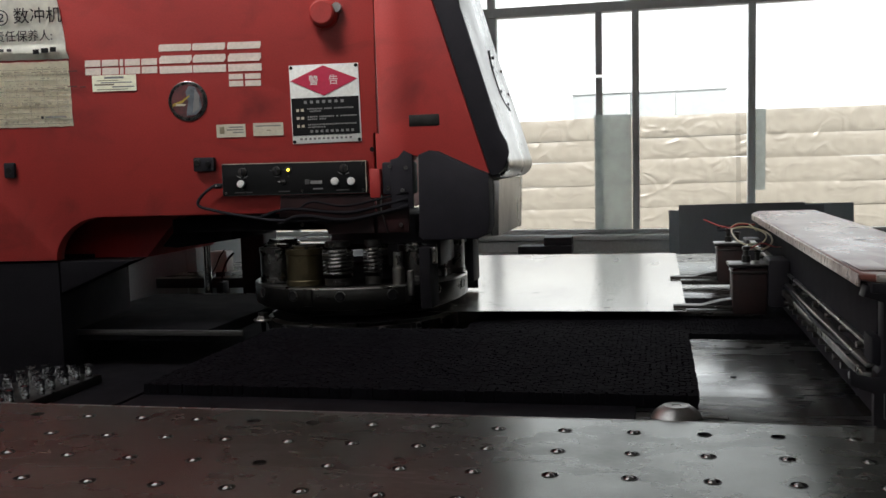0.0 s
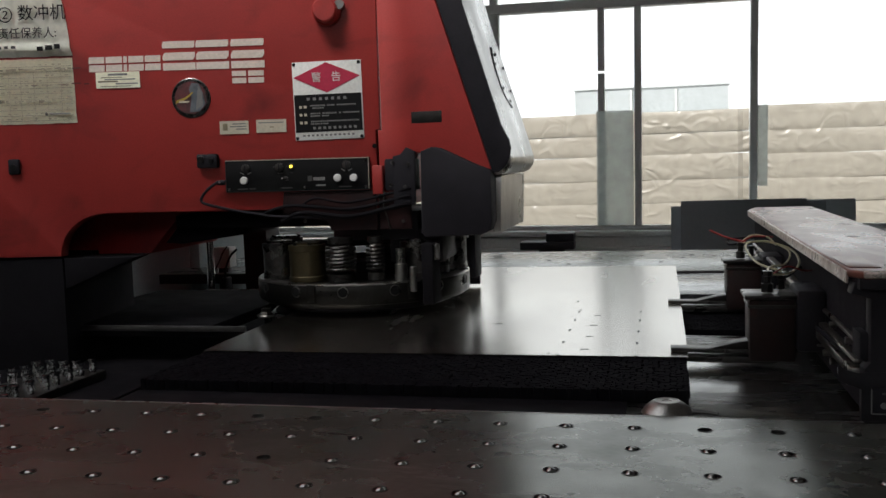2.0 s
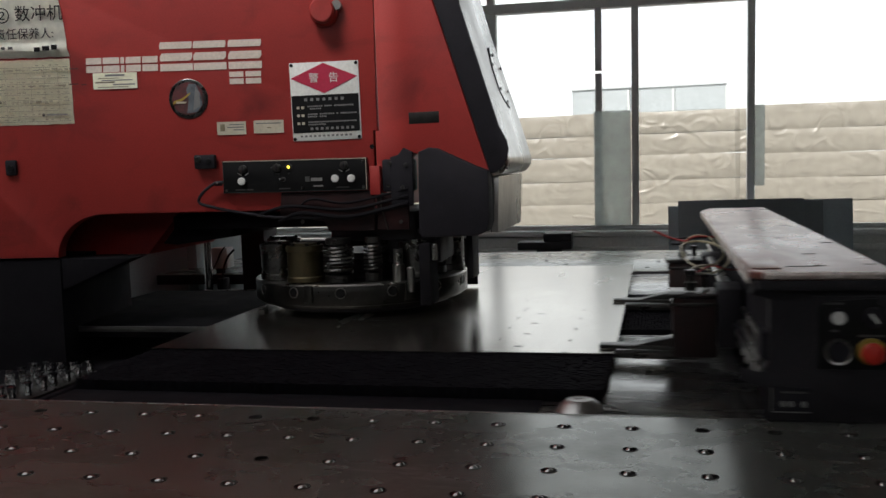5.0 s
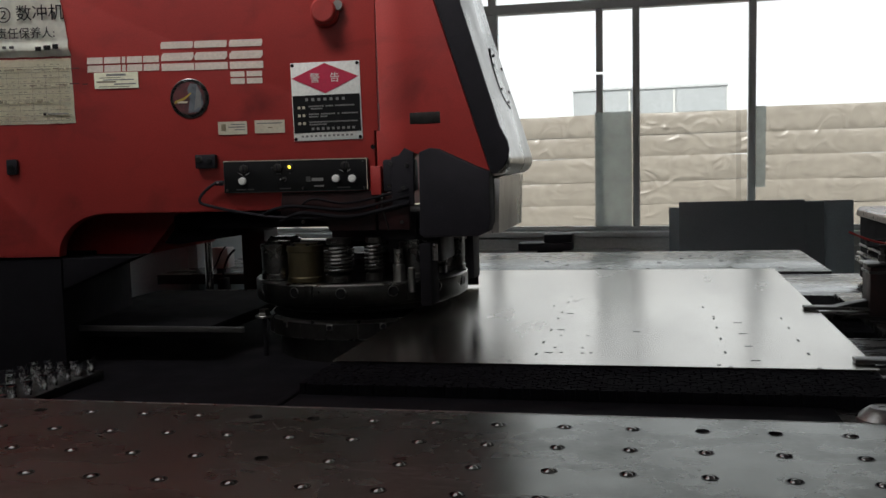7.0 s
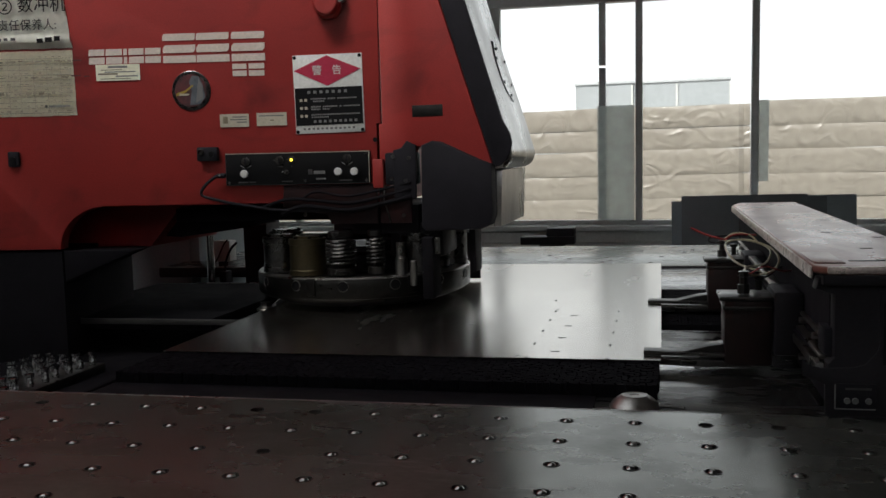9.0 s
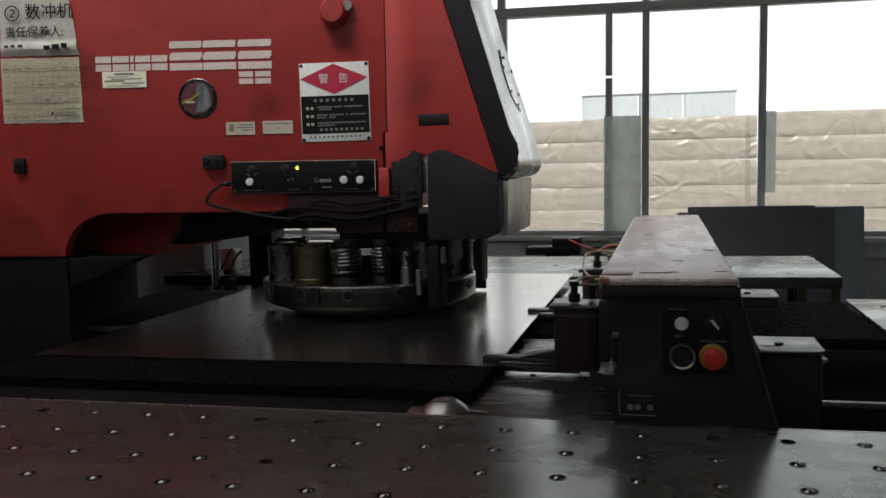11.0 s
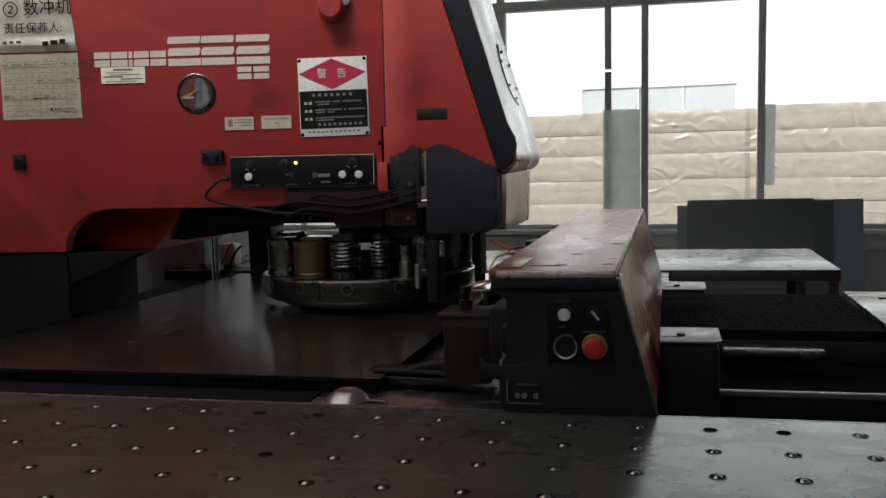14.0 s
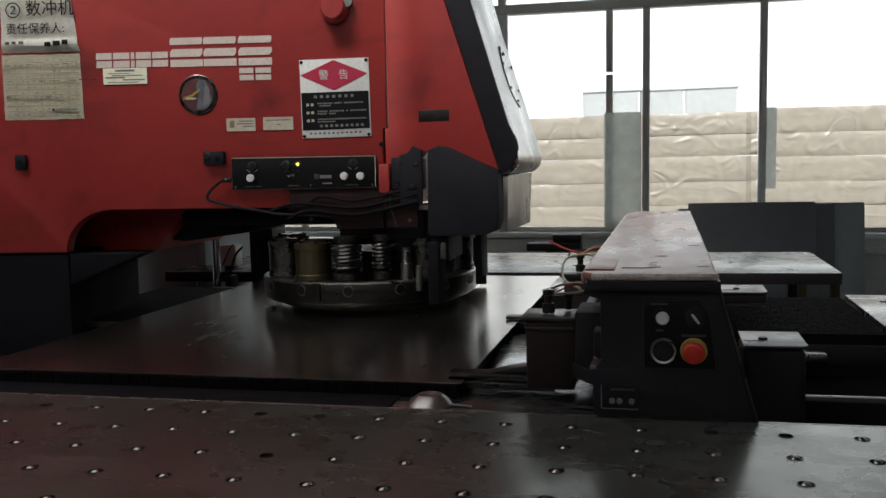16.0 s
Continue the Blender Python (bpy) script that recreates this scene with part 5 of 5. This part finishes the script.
    part("print", flat(B(), 0.113, 0.124, 1.036, 1.039, 0.0565, 0.0003), DIM_PRINT, bm_)
    lp = part("label_plate", box(B(), 0.03, 0.086, 0.059, 0.0615, 0.915, 0.953, 0.001), RUBBER, bm_, "small black label plate with three studs")
    lp.location.y = -0.004
    for x in (0.047, 0.058, 0.076):
        part("stud", cylinder(B(), (x, 0.0588, 0.928), 0.0045, 0.003, "y", 12), GREY_PRINT, lp)
    edge = B()
    box(edge, 0.03, 0.0315, 0.0575, 0.0588, 0.916, 0.952)
    box(edge, 0.031, 0.086, 0.0575, 0.0588, 0.915, 0.9165)
    part("frame", edge, GREY_PRINT, lp)
    part("print", flat(B(), 0.045, 0.08, 0.944, 0.947, 0.0588, 0.0003), DIM_PRINT, lp)
    # grip recess and rail block on the clamp side
    part("grip", prism(B(), [(0.018, 0.992), (0.03, 0.985), (0.05, 0.992), (0.05, 1.01), (0.03, 1.03), (0.018, 1.03)], "y", 0.075, 0.13, 0.004), RUBBER, bm_)
    for x, za, zb in ((0.010, 0.957, 0.973), (0.015, 0.979, 0.987), (0.021, 1.005, 1.012)):
        part("slide_rail", box(B(), x, 0.0295, 0.10, y1 - 0.03, za, zb, 0.003), STEEL, bm_, "bright clamp slide rail")
    for k in range(22):
        share("rail_bolt", RAIL_BOLT, bm_, Matrix.Translation((0.018, 0.14 + k * 0.07, 0.944)))
        if k % 2:
            share("rail_bolt", RAIL_BOLT, bm_, Matrix.Translation((0.024, 0.115 + k * 0.07, 0.998)))
    part("rail_cable", tube(B(), [(0.02, 0.16, 0.98), (0.01, 0.5, 0.976), (0.016, 0.9, 0.982), (0.012, 1.4, 0.977), (0.02, 1.7, 0.98)], 0.004), RUBBER, bm_)
    # slots in the cover
    for x, y, l in ((0.11, 0.30, 0.02), (0.06, 0.12, 0.05), (0.10, 0.13, 0.02), (0.175, 0.14, 0.018), (0.17, 0.5, 0.02), (0.10, 0.62, 0.02), (0.15, 0.95, 0.02), (0.11, 1.62, 0.012), (0.11, 1.68, 0.012)):
        part("slot", box(B(), x, x + l, y, y + 0.006, 1.1245, 1.125), INK, bm_)
    part("patch", box(B(), 0.006, 0.05, 0.09, 0.24, 1.1245, 1.1258, 0.0005), BEAM_RED, bm_, "screwed cover patch")
    # brackets on the far side of the beam
    for y, low in ((0.36, 0.80), (1.04, 0.93)):
        br = part("side_box", box(B(), 0.262, 0.368, y, y + 0.14, low, 0.953, 0.012 if low < 0.9 else 0.004, 3), BLACK, bm_, "black bearing box")
        part("lid", prism(B(), [(0.262, y - 0.003), (0.36, y - 0.003), (0.372, y + 0.012), (0.372, y + 0.143), (0.262, y + 0.143)], "z", 0.9535, 0.958, 0.001), LID, br, "bare steel lid")
        part("bolt", cylinder(B(), (0.30, y + 0.06, 0.958), 0.008, 0.004, seg=10), INK, br)
        part("slot", box(B(), 0.265, 0.30, y + 0.04, y + 0.05, 0.9582, 0.9588), INK, br)
    return bm_


def clamp(y):
    """A sheet clamp whose jaw tip lies at the sheet's edge, y metres behind the sheet's near edge."""
    c = thing("sheet_clamp", (1.103, y, 0), "worn dark sheet clamp with steel jaws and an air cylinder", "clamp", "clamps on the beam")
    lower = [(-0.02, 0.006), (0.05, -0.006), (0.16, -0.008), (0.16, 0.07), (0.05, 0.065), (-0.02, 0.045)]
    part("lower_jaw", prism(B(), lower, "z", 0.904, 0.9165, 0.002), DARK_STEEL, c, "dark steel lower jaw")
    upper = [(-0.03, 0.008), (0.07, 0.0), (0.12, -0.01), (0.12, 0.055), (0.07, 0.046), (-0.03, 0.04)]
    part("upper_jaw", prism(B(), upper, "z", 0.9215, 0.929, 0.0015), DARK_STEEL, c, "bare dark steel upper jaw")
    part("jaw_wedge", prism(B(), [(0.04, 0.929), (0.13, 0.929), (0.13, 0.948), (0.085, 0.94)], "y", 0.005, 0.045, 0.001), DARK_STEEL, c)
    part("body", box(B(), 0.112, 0.195, -0.012, 0.075, 0.908, 1.026, 0.006), CLAMP, c, "worn reddish-black clamp body")
    part("body_cap", box(B(), 0.104, 0.20, -0.018, 0.079, 1.0265, 1.034, 0.002), DARK_STEEL, c)
    part("band", box(B(), 0.110, 0.197, -0.014, 0.077, 1.010, 1.016, 0.001), DARK_STEEL, c)
    part("carrier", box(B(), 0.196, 0.245, -0.025, 0.09, 0.93, 1.045, 0.006), BLACK, c)
    f = part("air_fitting", lathe(B(), [(0.011, 1.036), (0.011, 1.052), (0.007, 1.054), (0.007, 1.066), (0.010, 1.067), (0.010, 1.076), (0, 1.078)], (0.148, 0.02, 0), seg=8), DARK_STEEL, c, "black air fitting")
    part("bolt", lathe(B(), [(0.006, 1.036), (0.006, 1.055), (0.009, 1.056), (0.009, 1.063), (0, 1.064)], (0.178, 0.06, 0), seg=8), DARK_STEEL, c)
    return c


def clamp_extras(near, far):
    part("hose", tube(B(), [(0.15, 0.02, 1.068), (0.20, 0.10, 1.062), (0.235, 0.24, 1.07), (0.23, 0.36, 1.085), (0.18, 0.42, 1.096), (0.14, 0.38, 1.09), (0.15, 0.24, 1.068), (0.19, 0.16, 1.058)], 0.0024), HOSE_CREAM, near, "cream air hose")
    part("hose", tube(B(), [(0.148, 0.02, 1.076), (0.165, 0.12, 1.072), (0.21, 0.26, 1.062), (0.235, 0.40, 1.075), (0.20, 0.50, 1.088), (0.15, 0.56, 1.08)], 0.0022), HOSE_CREAM, near, "cream air hose")
    part("wire", tube(B(), [(0.178, 0.06, 1.064), (0.20, 0.14, 1.05), (0.23, 0.22, 1.056), (0.25, 0.30, 1.05)], 0.0018), RUBBER, near, "thin black wire")
    part("wire", tube(B(), [(0.16, 0.03, 1.07), (0.19, 0.07, 1.078), (0.225, 0.10, 1.066), (0.25, 0.16, 1.06)], 0.0016), HOSE_RED, near, "thin red wire")
    part("hose", tube(B(), [(0.148, 0.02, 1.075), (0.18, 0.06, 1.09), (0.215, 0.05, 1.085), (0.23, 0.0, 1.07)], 0.0024), HOSE_CREAM, far, "cream air hose")
    part("hose", tube(B(), [(0.148, 0.02, 1.072), (0.12, 0.04, 1.07), (0.13, 0.08, 1.08), (0.22, 0.05, 1.085)], 0.0024), RUBBER, far, "thin black hose")
    part("lever", tube(B(), [(0.16, 0.02, 1.076), (0.115, 0.03, 1.088), (0.075, 0.04, 1.106)], 0.0027), HOSE_RED, far, "red lever")
    part("hose", tube(B(), [(0.15, 0.02, 1.075), (0.18, 0.04, 1.088), (0.23, 0.06, 1.085)], 0.0024), HOSE_RED, far, "thin red hose")
    part("chain_bar", box(B(), 0.205, 0.222, 0.08, 0.60, 1.035, 1.043, 0.002), STEEL, near, "steel link bar")


SHEET_W, SHEET_L = 1.0, 1.5


def sheet():
    sh = thing("metal_sheet", (1.105, 1.0, 0), "large flat bare sheet of mill steel with punched slots", "metal sheet")
    part("blank", box(B(), -SHEET_W, 0, 0, SHEET_L, 0.9182, 0.92), SHEET, sh)
    holes = [(x, y, 0.017, 0.006) for x, y in PUNCHED] + [(x, y, 0.007, 0.006) for x, y in PUNCHED_SMALL] + [(x, y, 0.0045, 0.019) for x, y in PUNCHED_LONG]
    for x, y, w, l in holes:
        part("punched_slot", box(B(), x - w / 2, x + w / 2, y - l / 2, y + l / 2, 0.9201, 0.9204), INK, sh)
    return sh


# punched in straight rows along the sheet
PUNCHED = [(-0.199, 0.061 + 0.134 * k) for k in range(4)] + [(-0.42, 0.343), (-0.586, 0.107), (-0.586, 0.355), (-0.586, 0.58), (-0.59, 0.785)]
PUNCHED_SMALL = [(-0.579, 0.159), (-0.579, 0.288), (-0.522, 0.290), (-0.523, 0.156), (-0.519, 0.107), (-0.502, 0.108), (-0.561, 0.109), (-0.577, 0.826),
                 (-0.519, 0.816), (-0.501, 0.574), (-0.516, 0.574), (-0.247, 0.549), (-0.266, 0.019), (-0.247, 0.006), (-0.097, 0.006), (-0.67, 0.064), (-0.651, 0.024)]
PUNCHED_LONG = [(-0.608, y) for y in (0.089, 0.21, 0.354, 0.505, 0.597, 0.764, 0.868)] + [(-0.248, y) for y in (0.131, 0.268, 0.399, 0.517)] + \
    [(-0.098, y) for y in (0.126, 0.259, 0.399, 0.522)] + [(-0.64, 0.696), (-0.265, 0.684)]


def leaning_sheets():
    for x0, x1, y, top, tilt, lab in ((1.10, 1.62, 4.38, 0.995, 7, "grey-green painted steel sheet leaning on the window wall"),
                                      (1.157, 1.862, 4.30, 1.029, 8, "dark grey-green steel sheet leaning on the others"),
                                      (1.30, 1.972, 4.35, 1.012, 7.5, "dark grey-green steel sheet behind a wider one"),
                                      (1.6, 2.14, 4.42, 1.017, 6, "pale grey-green steel sheet leaning on the window wall")):
        s = thing("leaning_sheet", ((x0 + x1) / 2, y - 0.13, 0), lab, "metal sheet", "sheets leaning on the wall")
        w = (x1 - x0) / 2
        h = top / math.cos(radians(tilt))
        ob = part("panel", box(B(), -w, w, -0.008, 0.008, 0, h, 0.002), GREEN_DARK if "dark" in lab else GREEN_GREY, s)
        ob.rotation_euler = (radians(-tilt), 0, 0)
    bl = thing("machine_block", (0.36, 4.32, 0), "dark block on a stand by the window wall", "block")
    part("stand", box(B(), -0.05, 0.1, -0.06, 0.06, 0, 0.752, 0.005), BLACK, bl)
    part("plate", box(B(), -0.165, 0.165, -0.07, 0.07, 0.753, 0.80, 0.005), BLACK, bl)
    part("head", box(B(), -0.006, 0.165, -0.06, 0.06, 0.801, 0.852, 0.006), BLACK, bl)


RAIL_BOLT = mesh_of("rail_bolt", lathe(B(), [(0.006, -0.006), (0.006, 0.006), (0, 0.007)], (0, 0, 0), "x", 8), STEEL)

hall()
windows()
outside()
near_table()
fixed_tables()
press_frame()
press_signs()
control_panel()
turret()
behind_turret()
throat_baffles()
fittings()
TABLE_OB = moving_table()
BEAM_OB = beam()
CLAMPS = [clamp(1.0 + 0.03), clamp(1.0 + 0.63)]
clamp_extras(*CLAMPS)
SHEET_OB = sheet()
leaning_sheets()

# travel of the beam (x) and of the sheet along the beam (near edge, y)
TRAVEL_X = [(0, 0.0), (0.5, -0.008), (1, -0.009), (1.5, -0.009), (2, -0.016), (2.5, -0.026), (2.6, -0.048), (2.7, -0.10), (2.8, -0.163),
            (3, -0.279), (3.2, -0.36), (3.5, -0.383), (4, -0.39), (4.3, -0.388), (5.2, -0.04), (6.1, 0.30), (6.3, 0.306), (6.5, 0.306), (7, 0.306),
            (7.5, 0.306), (7.6, 0.298), (7.7, 0.268), (7.9, 0.14), (8, 0.083), (8.2, -0.036), (8.3, -0.06), (8.5, -0.065), (9, -0.067), (9.3, -0.068),
            (10.3, -0.23), (11.1, -0.40), (11.3, -0.423), (11.5, -0.457), (12, -0.546), (12.2, -0.555), (12.5, -0.555), (13, -0.545), (13.5, -0.545),
            (14, -0.555), (14.5, -0.552), (14.75, -0.551), (14.85, -0.542), (15, -0.489), (15.5, -0.416), (15.7, -0.411), (16, -0.411)]
TRAVEL_Y = [(0, 1.0), (0.5, 0.90), (1, 0.63), (1.5, 0.405), (1.7, 0.405), (2, 0.41), (2.5, 0.415), (3, 0.408), (3.5, 0.413), (4, 0.42), (6.1, 0.46),
            (6.3, 0.43), (6.5, 0.345), (7, 0.338), (7.25, 0.37), (7.5, 0.435), (8, 0.45), (8.5, 0.462), (9, 0.335), (9.3, 0.345), (11.3, 0.35), (11.5, 0.36),
            (12, 0.365), (12.5, 0.362), (13, 0.33), (13.5, 0.205), (14, 0.175), (14.5, 0.145), (15, 0.138), (15.5, 0.165), (16, 0.168)]


def travel(rows, t):
    for (a, u), (b, v) in zip(rows, rows[1:]):
        if a <= t <= b:
            return u + (v - u) * (t - a) / (b - a)
    return rows[-1][1]


def motions():
    times = sorted({t for t, _ in TRAVEL_X} | {t for t, _ in TRAVEL_Y})
    for ob in (TABLE_OB, BEAM_OB):
        x, y, z = ob.location
        walk(ob, [(t, pose(x + dx, y, z)) for t, dx in TRAVEL_X])
    for ob in (*CLAMPS, SHEET_OB):
        x, y, z = ob.location
        walk(ob, [(t, pose(x + travel(TRAVEL_X, t), y - 1.0 + travel(TRAVEL_Y, t), z)) for t in times])


motions()
